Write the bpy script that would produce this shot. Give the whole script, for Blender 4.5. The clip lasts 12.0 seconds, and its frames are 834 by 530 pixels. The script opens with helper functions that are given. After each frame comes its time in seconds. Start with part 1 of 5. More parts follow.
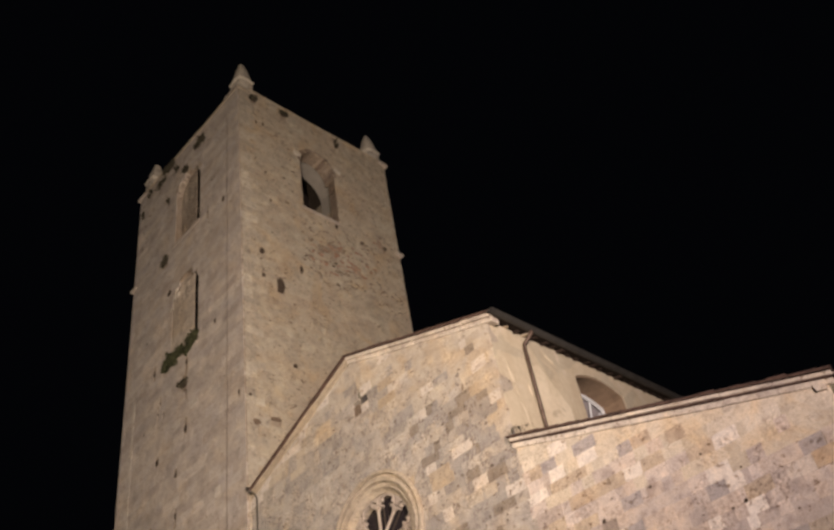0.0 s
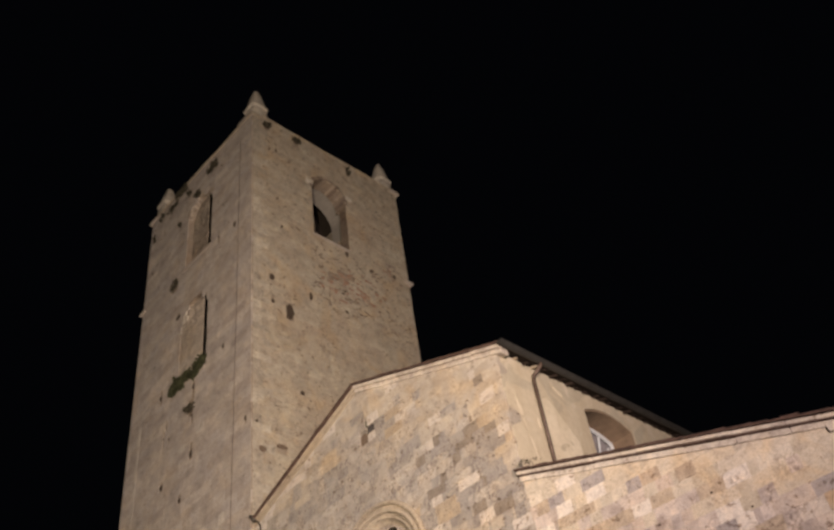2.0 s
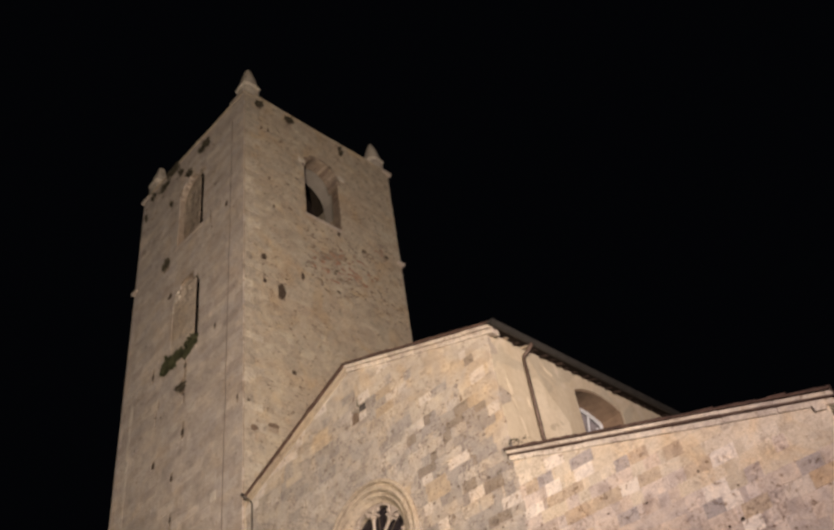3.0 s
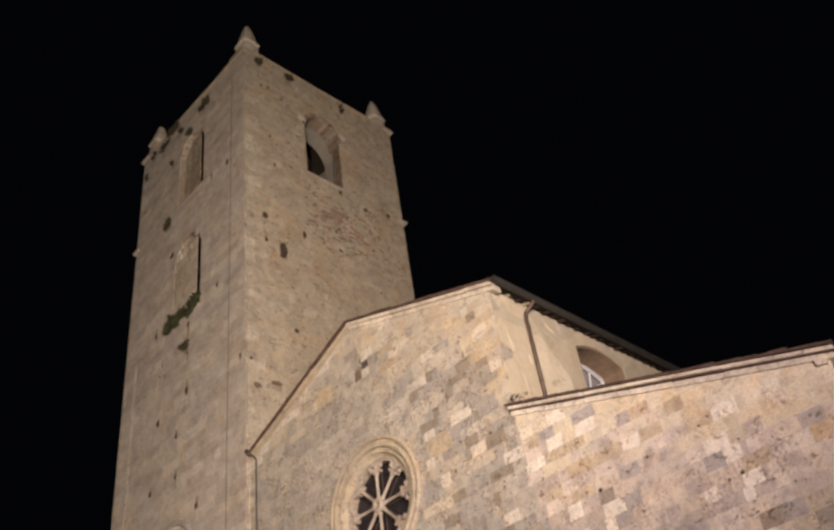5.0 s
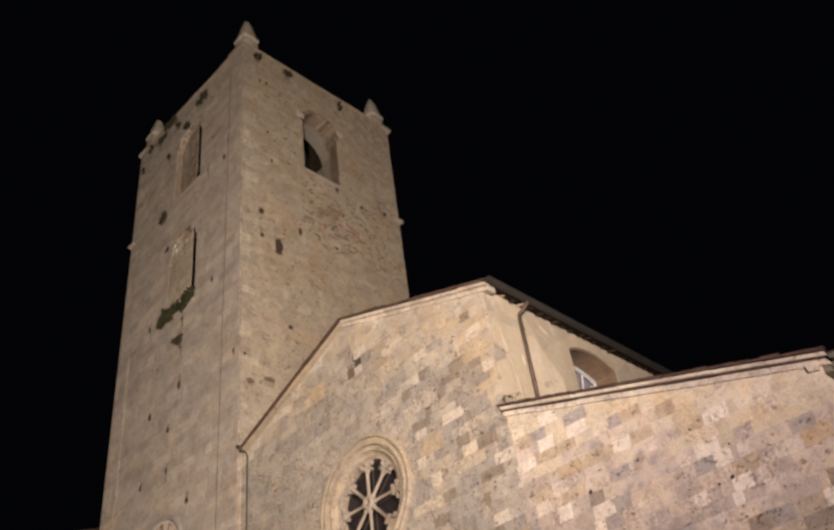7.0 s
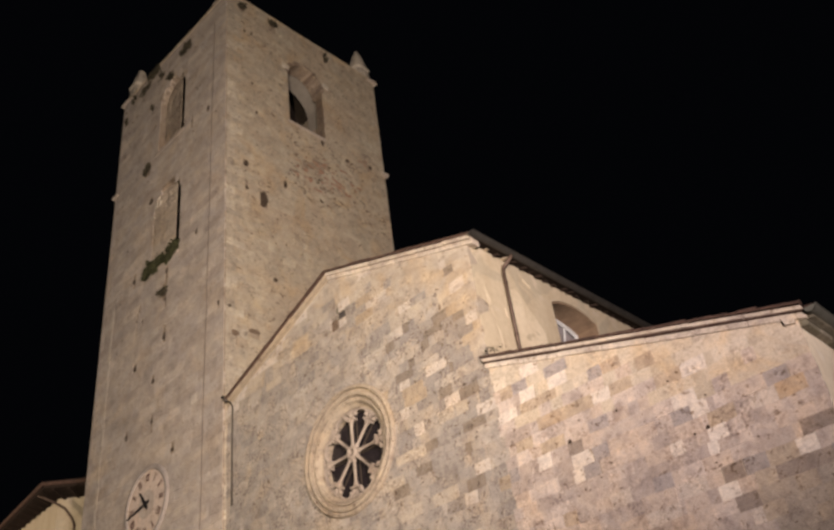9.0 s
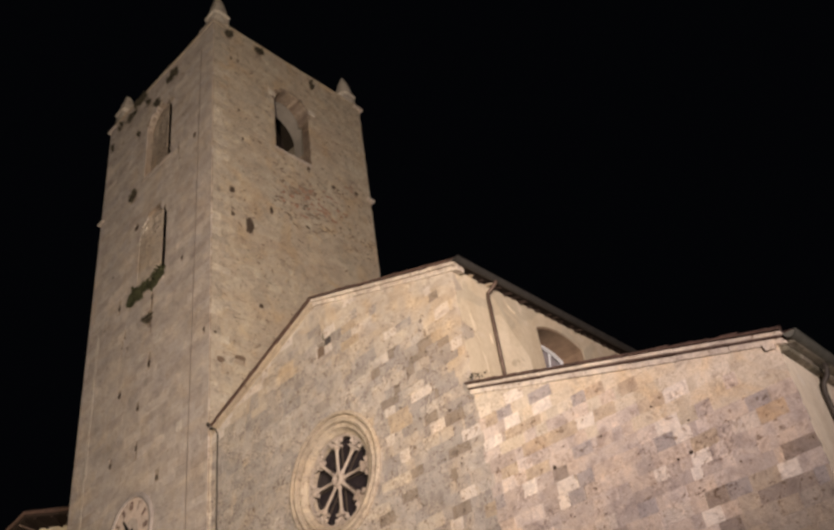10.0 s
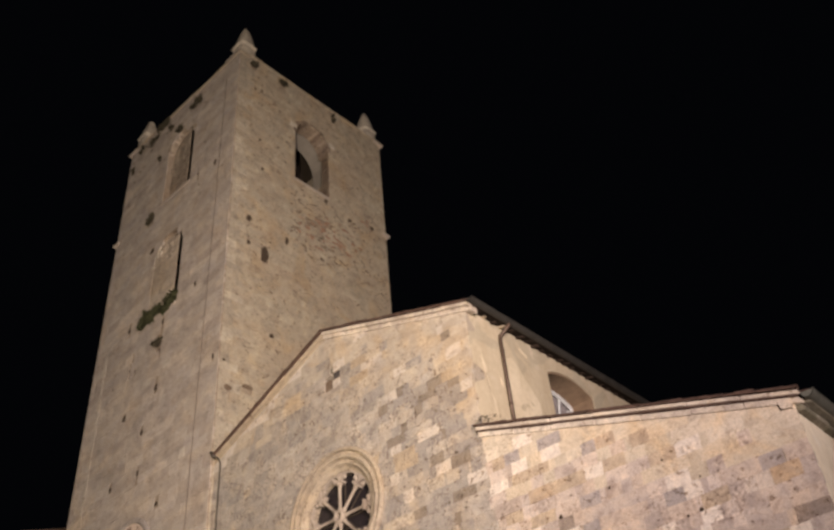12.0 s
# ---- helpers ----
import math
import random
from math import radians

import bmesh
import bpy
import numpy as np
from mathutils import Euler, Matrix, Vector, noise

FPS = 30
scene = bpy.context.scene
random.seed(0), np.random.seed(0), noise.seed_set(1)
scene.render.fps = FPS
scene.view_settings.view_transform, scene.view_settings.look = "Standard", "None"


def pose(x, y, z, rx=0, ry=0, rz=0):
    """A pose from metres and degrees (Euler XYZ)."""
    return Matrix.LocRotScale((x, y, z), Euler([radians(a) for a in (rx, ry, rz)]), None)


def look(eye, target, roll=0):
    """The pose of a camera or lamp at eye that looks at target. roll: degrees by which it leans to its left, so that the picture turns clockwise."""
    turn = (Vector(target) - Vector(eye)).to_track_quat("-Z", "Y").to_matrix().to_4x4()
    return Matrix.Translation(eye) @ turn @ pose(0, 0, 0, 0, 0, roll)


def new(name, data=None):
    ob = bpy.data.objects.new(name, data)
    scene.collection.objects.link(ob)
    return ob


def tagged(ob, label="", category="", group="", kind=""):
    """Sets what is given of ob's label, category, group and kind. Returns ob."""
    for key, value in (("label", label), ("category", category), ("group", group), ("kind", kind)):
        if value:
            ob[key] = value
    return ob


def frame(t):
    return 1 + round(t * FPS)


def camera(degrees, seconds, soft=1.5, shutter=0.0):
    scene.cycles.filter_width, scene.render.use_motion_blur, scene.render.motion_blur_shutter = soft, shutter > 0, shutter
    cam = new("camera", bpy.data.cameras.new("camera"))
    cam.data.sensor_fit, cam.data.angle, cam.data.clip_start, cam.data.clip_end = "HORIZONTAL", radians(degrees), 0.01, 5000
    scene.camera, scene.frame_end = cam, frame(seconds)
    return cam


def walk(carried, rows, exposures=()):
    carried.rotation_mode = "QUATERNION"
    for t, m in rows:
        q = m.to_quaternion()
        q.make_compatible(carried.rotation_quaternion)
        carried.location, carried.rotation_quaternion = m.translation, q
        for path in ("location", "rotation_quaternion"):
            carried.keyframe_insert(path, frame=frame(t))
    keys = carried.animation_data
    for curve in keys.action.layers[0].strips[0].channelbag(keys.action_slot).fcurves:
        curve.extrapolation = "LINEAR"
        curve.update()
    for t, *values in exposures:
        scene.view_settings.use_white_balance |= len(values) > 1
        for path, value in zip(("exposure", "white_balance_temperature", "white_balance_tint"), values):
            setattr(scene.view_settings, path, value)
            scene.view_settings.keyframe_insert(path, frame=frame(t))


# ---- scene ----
# A church square at night: a carried camera looks up at a bell tower and a stone church front.
cam = camera(51.48, 12.0, soft=2.8)
ROWS = [
    (0.0, 0.0, -0.021, 1.624, 129.944, 8.427, 47.689),
    (0.5, 0.002, -0.014, 1.635, 129.757, 7.638, 46.962),
    (1.0, -0.016, -0.021, 1.645, 130.61, 7.232, 46.997),
    (1.5, -0.029, -0.027, 1.671, 131.566, 6.79, 47.219),
    (2.0, -0.031, -0.027, 1.667, 131.788, 7.162, 47.371),
    (2.5, -0.015, -0.028, 1.648, 131.406, 7.718, 47.568),
    (3.0, -0.003, -0.027, 1.628, 130.447, 7.281, 46.822),
    (3.2, -0.003, -0.027, 1.628, 129.861, 7.448, 46.731),
    (4.8, -0.048, 0.045, 1.617, 127.829, 7.774, 47.6),
    (5.0, -0.048, 0.045, 1.617, 127.825, 7.348, 47.097),
    (5.5, -0.043, 0.045, 1.618, 128.43, 6.933, 46.647),
    (6.0, -0.054, 0.023, 1.63, 128.853, 6.73, 46.88),
    (6.5, -0.048, 0.035, 1.626, 128.48, 6.518, 46.667),
    (7.0, -0.04, 0.048, 1.611, 127.637, 6.63, 46.153),
    (7.2, -0.04, 0.048, 1.611, 127.283, 6.771, 46.112),
    (8.8, 0.002, 0.05, 1.523, 125.447, 6.675, 45.501),
    (9.0, 0.002, 0.05, 1.523, 124.568, 6.828, 45.159),
    (9.5, 0.058, 0.048, 1.502, 124.104, 7.309, 44.539),
    (10.0, 0.099, 0.007, 1.502, 126.096, 7.443, 44.54),
    (10.5, 0.069, -0.01, 1.547, 127.851, 7.019, 44.405),
    (11.0, 0.059, -0.013, 1.558, 128.345, 6.554, 44.014),
    (11.5, 0.034, -0.01, 1.574, 128.062, 5.449, 43.623),
    (12.0, 0.024, -0.012, 1.575, 128.394, 4.684, 43.353),
]
walk(cam, [(t, pose(x, y, z, rx, ry, rz)) for t, x, y, z, rx, ry, rz in ROWS],
     exposures=[(0.0, -0.12), (1.0, -0.17), (2.0, -0.19), (3.0, -0.13), (5.0, -0.03), (7.0, -0.05), (9.0, -0.01), (10.0, -0.06), (12.0, -0.03)])

# ---- light: night sky, two floodlights across the square ----
world = bpy.data.worlds.new("night_sky")
scene.world = world
world.use_nodes = True
world.node_tree.nodes["Background"].inputs["Color"].default_value = (0.25, 0.28, 0.4, 1)
world.node_tree.nodes["Background"].inputs["Strength"].default_value = 0.004


def floodlight(name, eye, target, watts, colour, cone, blend, radius):
    data = bpy.data.lights.new(name, "SPOT")
    data.energy, data.color, data.spot_size, data.spot_blend, data.shadow_soft_size = watts, colour, radians(cone), blend, radius
    ob = new(name, data)
    ob.matrix_world = look(eye, target)
    return ob


floodlight("floodlight", (5.9, -0.8, 5.0), (-12.4, 12.5, 13.1), 24700, (1.0, 0.838, 0.79), 68, 1.0, 0.2)
floodlight("floodlight", (1.4, -3.1, 3.0), (-25.0, 12.5, 21.3), 31200, (1.0, 0.853, 0.655), 78, 1.0, 0.2)
floodlight("street_light", (-38.0, 3.5, 13.6), (-35.5, 16.0, 12.5), 3850, (1.0, 0.80, 0.58), 80, 0.8, 0.15)


# ---- materials ----
def material(name):
    m = bpy.data.materials.new(name)
    m.use_nodes = True
    return m, m.node_tree, m.node_tree.nodes["Principled BSDF"]


def node(tree, kind, **values):
    n = tree.nodes.new(kind)
    for key, value in values.items():
        n.inputs[key.replace("_", " ")].default_value = value
    return n


def ramp(tree, fac, stops):
    n = tree.nodes.new("ShaderNodeValToRGB")
    while len(n.color_ramp.elements) < len(stops):
        n.color_ramp.elements.new(0.5)
    for e, (at, colour) in zip(n.color_ramp.elements, stops):
        e.position, e.color = at, (*colour, 1) if len(colour) == 3 else colour
    tree.links.new(fac, n.inputs[0])
    return n.outputs[0]


def mix(tree, fac, a, b, how="MIX"):
    n = tree.nodes.new("ShaderNodeMix")
    n.data_type, n.blend_type = "RGBA", how
    for socket, value in ((n.inputs[0], fac), (n.inputs[6], a), (n.inputs[7], b)):
        if isinstance(value, (int, float)):
            socket.default_value = value
        elif isinstance(value, tuple):
            socket.default_value = (*value, 1)
        else:
            tree.links.new(value, socket)
    return n.outputs[2]


def noise_tex(tree, scale, detail=4.0, rough=0.6, distortion=0.0, stretch=None):
    coord = tree.nodes.new("ShaderNodeNewGeometry").outputs["Position"]
    if stretch:
        mapping = tree.nodes.new("ShaderNodeMapping")
        mapping.inputs["Scale"].default_value = stretch
        tree.links.new(coord, mapping.inputs[0])
        coord = mapping.outputs[0]
    n = node(tree, "ShaderNodeTexNoise", Scale=scale, Detail=detail, Roughness=rough, Distortion=distortion)
    tree.links.new(coord, n.inputs["Vector"])
    return n.outputs["Fac"]


def pits(tree, scale):
    n = node(tree, "ShaderNodeTexVoronoi", Scale=scale)
    tree.links.new(tree.nodes.new("ShaderNodeNewGeometry").outputs["Position"], n.inputs["Vector"])
    return n.outputs["Distance"]


def bump(tree, bsdf, height, strength, distance):
    n = node(tree, "ShaderNodeBump", Strength=strength, Distance=distance)
    tree.links.new(height, n.inputs["Height"])
    tree.links.new(n.outputs[0], bsdf.inputs["Normal"])


def stone(name, palette, source, stain=(0.24, 0.19, 0.15), stain_amount=0.5, grain=1.0, blotch=0.5, veil=0.24, pit=0.4, pit_scale=9.0, squash=1.0, rust=0.3, lumps=0.0, erode=0.5, band=0.0):
    """Limestone blocks: one tone a block, blotches inside it, dark pits and large weather stains."""
    m, tree, bsdf = material(name)
    if source == "object":
        rnd = tree.nodes.new("ShaderNodeObjectInfo").outputs["Random"]
    elif source == "island":
        rnd = tree.nodes.new("ShaderNodeNewGeometry").outputs["Random Per Island"]
    else:
        rnd = noise_tex(tree, 0.6, 3)
    base = ramp(tree, rnd, palette)
    mean = tuple(sum(c[1][i] for c in palette) / len(palette) for i in range(3))
    tree.nodes[-1].color_ramp.interpolation = "LINEAR"
    patch = ramp(tree, noise_tex(tree, 3.2, 5, 0.65, 0.4), [(0.33, (0.56, 0.52, 0.52)), (0.46, (0.93, 0.92, 0.92)), (0.6, (1.1, 1.07, 1.02)), (0.7, (1.28, 1.22, 1.1))])
    base = mix(tree, blotch, base, patch, "MULTIPLY")
    spots = ramp(tree, noise_tex(tree, 8.5, 4, 0.6, 0.6), [(0.34, (0.70, 0.66, 0.64)), (0.48, (1.0, 1.0, 1.0)), (0.68, (1.14, 1.11, 1.06))])
    base = mix(tree, blotch * 0.8, base, spots, "MULTIPLY")
    film = ramp(tree, noise_tex(tree, 1.5, 6, 0.6, 0.8), [(0.34, tuple(c * 0.74 for c in mean)), (0.5, mean), (0.66, (mean[0] * 1.25, mean[1] * 1.22, mean[2] * 1.14))])
    cover = ramp(tree, noise_tex(tree, 2.3, 5, 0.65, 0.5), [(0.38, (veil * 0.2,) * 3), (0.62, (min(1.0, veil * 1.6),) * 3)])
    base = mix(tree, cover, base, film)
    big = ramp(tree, noise_tex(tree, 0.42, 5, 0.62, 0.6), [(0.42, (0, 0, 0)), (0.68, (1, 1, 1))])
    scaled = node(tree, "ShaderNodeMath")
    scaled.operation = "MULTIPLY"
    scaled.inputs[1].default_value = stain_amount
    tree.links.new(big, scaled.inputs[0])
    base = mix(tree, scaled.outputs[0], base, stain)
    ochre = ramp(tree, noise_tex(tree, 0.85, 5, 0.6, 0.9), [(0.5, (1, 1, 1)), (0.66, (1.06, 0.92, 0.72))])
    base = mix(tree, rust, base, ochre, "MULTIPLY")
    if band:
        beds = ramp(tree, noise_tex(tree, 1.0, 4, 0.55, 0.5, (0.42, 0.42, 1.9)), [(0.34, (0.76, 0.745, 0.75)), (0.5, (1, 1, 1)), (0.66, (1.17, 1.13, 1.06))])
        base = mix(tree, band, base, beds, "MULTIPLY")
    fine = noise_tex(tree, 26, 5, 0.7)
    base = mix(tree, 0.55 * grain, base, ramp(tree, fine, [(0.3, (0.55, 0.53, 0.5)), (0.55, (1, 1, 1)), (0.75, (1.12, 1.1, 1.06))]), "MULTIPLY")
    worn = ramp(tree, noise_tex(tree, 1.7, 5, 0.65, 0.7), [(0.50, (0, 0, 0)), (0.60, (erode,) * 3)])
    crust = ramp(tree, noise_tex(tree, 16, 3, 0.6, 0.4), [(0.36, (0.52, 0.47, 0.43)), (0.47, (0.92, 0.90, 0.88)), (0.56, (1.08, 1.06, 1.03)), (0.66, (1.34, 1.31, 1.26))])
    base = mix(tree, worn, base, crust, "MULTIPLY")
    pit = ramp(tree, noise_tex(tree, pit_scale, 4, 0.75, 0.3, (1.0, 1.0, squash)), [(pit - 0.045, (0.34, 0.27, 0.21)), (pit, (1, 1, 1))])
    base = mix(tree, 0.8, base, pit, "MULTIPLY")
    tree.links.new(base, bsdf.inputs["Base Color"])
    bsdf.inputs["Roughness"].default_value = 0.9
    bsdf.inputs["Specular IOR Level"].default_value = 0.25
    add = node(tree, "ShaderNodeMath")
    tree.links.new(noise_tex(tree, 6.0, 8, 0.7), add.inputs[0])
    tree.links.new(fine, add.inputs[1])
    height = add.outputs[0]
    if lumps:
        lump = node(tree, "ShaderNodeMath")
        lump.operation = "MULTIPLY_ADD"
        lump.inputs[1].default_value = lumps
        tree.links.new(noise_tex(tree, 2.6, 4, 0.55, 0.3, (1.0, 1.0, 1.25)), lump.inputs[0])
        tree.links.new(height, lump.inputs[2])
        height = lump.outputs[0]
    bump(tree, bsdf, height, 0.6 * grain, 0.03)
    return m


def plain(name, colour, roughness=0.7, metallic=0.0, vary=0.25, scale=5.0, relief=0.2, gloss=0.3):
    m, tree, bsdf = material(name)
    n = noise_tex(tree, scale, 6, 0.65)
    base = mix(tree, 1.0, (*colour,), ramp(tree, n, [(0.3, (1 - vary,) * 3), (0.7, (1 + vary,) * 3)]), "MULTIPLY")
    tree.links.new(base, bsdf.inputs["Base Color"])
    bsdf.inputs["Roughness"].default_value, bsdf.inputs["Metallic"].default_value = roughness, metallic
    bsdf.inputs["Specular IOR Level"].default_value = gloss
    bump(tree, bsdf, noise_tex(tree, scale * 5, 5, 0.7), relief, 0.02)
    return m


def span_of(dark, light):
    """A palette of five tones between two colours, with a greyer and a warmer one among them."""
    at = lambda t: tuple(a + (b - a) * t for a, b in zip(dark, light))
    mid, low = at(0.55), at(0.3)
    return [(0.0, dark), (0.25, (low[0] * 0.98, low[1] * 1.0, low[2] * 1.04)), (0.5, mid), (0.75, (mid[0] * 1.05, mid[1], mid[2] * 0.92)), (1.0, light)]


FRONT = span_of((0.272, 0.241, 0.218), (0.468, 0.418, 0.378))
AISLE = span_of((0.385, 0.315, 0.278), (0.625, 0.53, 0.475))
# cream stone of the upper courses, lightened for the brighter light there
UPPER = span_of((0.465, 0.385, 0.295), (0.65, 0.565, 0.475))
GABLE_TONES = span_of((0.355, 0.304, 0.255), (0.51, 0.448, 0.388))
STONE_ONE = stone("limestone_block", AISLE, "object", stain=(0.27, 0.225, 0.195), stain_amount=0.3, grain=0.9, blotch=0.85, pit=0.385, erode=0.8)
STONE_MANY = stone("limestone_masonry", FRONT, "island", stain=(0.27, 0.225, 0.195), stain_amount=0.3, grain=1.0, blotch=1.0, veil=0.36, pit=0.41, pit_scale=8.0, erode=1.0, rust=0.3)
STONE_UPPER = stone("cream_upper_block", UPPER, "object", stain=(0.40, 0.31, 0.22), stain_amount=0.3, blotch=0.6, pit=0.36, rust=0.7)
UPPER_MANY = stone("cream_upper_masonry", UPPER, "island", stain=(0.40, 0.31, 0.22), stain_amount=0.3, blotch=0.6, pit=0.36, rust=0.7)
AISLE_MANY = stone("aisle_masonry", AISLE, "island", stain=(0.27, 0.225, 0.195), stain_amount=0.3, grain=0.9, blotch=0.85, pit=0.385, erode=0.8)
GABLE_MANY = stone("gable_masonry", GABLE_TONES, "island", stain=(0.40, 0.31, 0.22), stain_amount=0.35, grain=0.9, blotch=0.7, veil=0.35, pit=0.38, rust=0.6)
DARKER_MANY = stone("weathered_masonry", span_of((0.34, 0.28, 0.23), (0.50, 0.425, 0.36)), "island", stain=(0.2, 0.165, 0.135), stain_amount=0.4, blotch=0.8)


def tone(name, dark, light, **more):
    more = {"blotch": 0.75, "pit": 0.41, "pit_scale": 7.5, **more}
    return stone(name, [(0.0, dark), (1.0, light)], "object", veil=0.28, erode=0.85, **more)


TONES = {
    "aisle_pale": tone("pale_limestone", (0.62, 0.54, 0.475), (0.69, 0.61, 0.545), stain_amount=0.15, grain=0.7),
    "aisle_cream": tone("rose_cream_limestone", (0.54, 0.46, 0.405), (0.60, 0.515, 0.455), stain_amount=0.2),
    "aisle_tan": tone("tan_sandstone", (0.43, 0.342, 0.262), (0.50, 0.40, 0.305), stain_amount=0.2),
    "aisle_orange": tone("orange_sandstone", (0.45, 0.352, 0.268), (0.50, 0.39, 0.295), stain_amount=0.2, rust=0.7, blotch=0.9),
    "aisle_grey": tone("grey_limestone", (0.34, 0.30, 0.29), (0.40, 0.35, 0.34), stain_amount=0.25, blotch=0.7),
    "aisle_dark": tone("dark_weathered_stone", (0.275, 0.222, 0.195), (0.33, 0.27, 0.23), stain_amount=0.25, blotch=0.7),
    "nave_pale": tone("pale_nave_limestone", (0.50, 0.437, 0.385), (0.57, 0.50, 0.445), stain_amount=0.15, grain=0.7),
    "nave_cream": tone("cream_nave_limestone", (0.43, 0.37, 0.31), (0.48, 0.415, 0.35), stain_amount=0.2),
    "nave_tan": tone("tan_nave_stone", (0.36, 0.29, 0.22), (0.41, 0.33, 0.25), stain_amount=0.25),
    "nave_grey": tone("grey_nave_limestone", (0.275, 0.245, 0.23), (0.325, 0.29, 0.27), stain_amount=0.3, blotch=0.7),
    "nave_dark": tone("dark_nave_stone", (0.23, 0.19, 0.16), (0.28, 0.235, 0.195), stain_amount=0.3, blotch=0.7),
}
TOWER = [(0.0, (0.35, 0.293, 0.262)), (0.2, (0.408, 0.35, 0.31)), (0.5, (0.465, 0.392, 0.335)), (0.75, (0.435, 0.384, 0.36)), (1.0, (0.54, 0.464, 0.405))]
STONE_TOWER_ONE = stone("tower_block", TOWER, "object", stain=(0.31, 0.27, 0.235), stain_amount=0.35, grain=0.7, blotch=0.6, veil=0.35, pit=0.37, erode=0.4, band=0.55)
STONE_TOWER = stone("tower_ashlar", TOWER, "island", stain=(0.31, 0.27, 0.235), stain_amount=0.35, grain=0.7, blotch=0.6, veil=0.35, pit=0.37, erode=0.4, band=0.55)
RUBBLE = [(0.0, (0.33, 0.275, 0.215)), (0.3, (0.37, 0.31, 0.245)), (0.7, (0.39, 0.335, 0.265)), (1.0, (0.45, 0.395, 0.315))]
STONE_RUBBLE = stone("tower_rubble", RUBBLE, "island", stain=(0.34, 0.25, 0.18), stain_amount=0.4, grain=0.8, blotch=0.65, veil=0.45, pit=0.392, pit_scale=5.0, squash=1.5, rust=0.5, lumps=3.5, erode=0.7, band=0.25)
# lightest tone also stands in for corner edges that catch the light
QUOIN = stone("corner_quoin", [(0.0, (0.32, 0.275, 0.225)), (0.5, (0.40, 0.345, 0.28)), (1.0, (0.53, 0.47, 0.39))], "object", stain=(0.29, 0.24, 0.19), stain_amount=0.5, blotch=0.9, veil=0.3, lumps=4.0)
BRICKY = stone("red_brick_patch", [(0.0, (0.235, 0.115, 0.08)), (0.6, (0.31, 0.185, 0.13)), (1.0, (0.38, 0.29, 0.22))], "island", stain_amount=0.2)
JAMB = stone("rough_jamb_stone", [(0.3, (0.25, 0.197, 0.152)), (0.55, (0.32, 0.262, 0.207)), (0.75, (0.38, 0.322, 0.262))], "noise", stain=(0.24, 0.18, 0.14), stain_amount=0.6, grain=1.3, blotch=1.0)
SHADED_JAMB = stone("brown_jamb_stone", [(0.3, (0.155, 0.112, 0.085)), (0.55, (0.215, 0.165, 0.125)), (0.75, (0.32, 0.265, 0.21))], "noise", stain=(0.13, 0.09, 0.068), stain_amount=0.6, grain=1.3, blotch=1.0, pit=0.42, pit_scale=6.0, lumps=6.0)
BLOCKING = stone("rough_blocking", [(0.3, (0.23, 0.183, 0.145)), (0.5, (0.30, 0.247, 0.198)), (0.75, (0.39, 0.33, 0.27))], "noise", stain=(0.28, 0.22, 0.17), stain_amount=0.6, grain=1.2, blotch=1.0, pit=0.42, pit_scale=6.0, lumps=8.0, erode=0.8)
INFILL = stone("old_infill", [(0.3, (0.25, 0.207, 0.168)), (0.5, (0.33, 0.28, 0.228)), (0.75, (0.44, 0.378, 0.315))], "noise", stain=(0.28, 0.22, 0.17), stain_amount=0.5, grain=0.6, blotch=0.8, pit=0.37)
STONE_ARCH = stone("worn_arch_stone", [(0.0, (0.33, 0.26, 0.20)), (0.7, (0.42, 0.35, 0.28)), (1.0, (0.52, 0.45, 0.37))], "object", stain_amount=0.4, blotch=0.9)
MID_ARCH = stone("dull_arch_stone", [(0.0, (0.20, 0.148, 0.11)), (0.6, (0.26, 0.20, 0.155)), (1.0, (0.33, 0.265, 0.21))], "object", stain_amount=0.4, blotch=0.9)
SHADED_ARCH = stone("brown_arch_stone", [(0.0, (0.10, 0.065, 0.052)), (0.5, (0.165, 0.115, 0.09)), (1.0, (0.33, 0.27, 0.215))], "object", stain_amount=0.4, blotch=0.9)
STONE_PALE = stone("pale_tower_stone", [(0.3, (0.47, 0.42, 0.36)), (0.7, (0.55, 0.49, 0.42))], "noise", stain_amount=0.3, blotch=0.9)
STRIP = stone("pale_plaster_strip", [(0.0, (0.45, 0.395, 0.345)), (1.0, (0.54, 0.475, 0.415))], "object", stain_amount=0.35, grain=0.6)
RING_ONE = stone("ring_block", [(0.0, (0.31, 0.258, 0.205)), (0.4, (0.37, 0.312, 0.256)), (0.7, (0.41, 0.34, 0.262)), (1.0, (0.46, 0.385, 0.30))], "object", stain=(0.24, 0.185, 0.14), stain_amount=0.5, grain=0.9, blotch=0.9)
RINGSTONE = stone("yellowed_ring_stone", [(0.25, (0.31, 0.255, 0.19)), (0.75, (0.42, 0.352, 0.275))], "noise", stain=(0.30, 0.235, 0.18), stain_amount=0.55, grain=0.9, blotch=0.8)
MORTAR = stone("lime_mortar", [(0.3, (0.33, 0.28, 0.235)), (0.7, (0.42, 0.365, 0.31))], "noise", stain_amount=0.35)
TRIM = stone("pale_dressed_stone", [(0.25, (0.55, 0.475, 0.405)), (0.75, (0.70, 0.62, 0.54))], "noise", stain=(0.24, 0.185, 0.15), stain_amount=0.6, grain=1.1, blotch=1.0)
LICHEN = stone("lichen_grey_stone", [(0.0, (0.17, 0.158, 0.115)), (0.6, (0.27, 0.245, 0.19)), (1.0, (0.38, 0.34, 0.275))], "object", stain=(0.10, 0.09, 0.065), stain_amount=0.5, blotch=1.0)
TRACERY = stone("carved_tracery_stone", [(0.25, (0.285, 0.235, 0.20)), (0.75, (0.37, 0.31, 0.265))], "noise", stain=(0.20, 0.155, 0.125), stain_amount=0.6, grain=0.7)
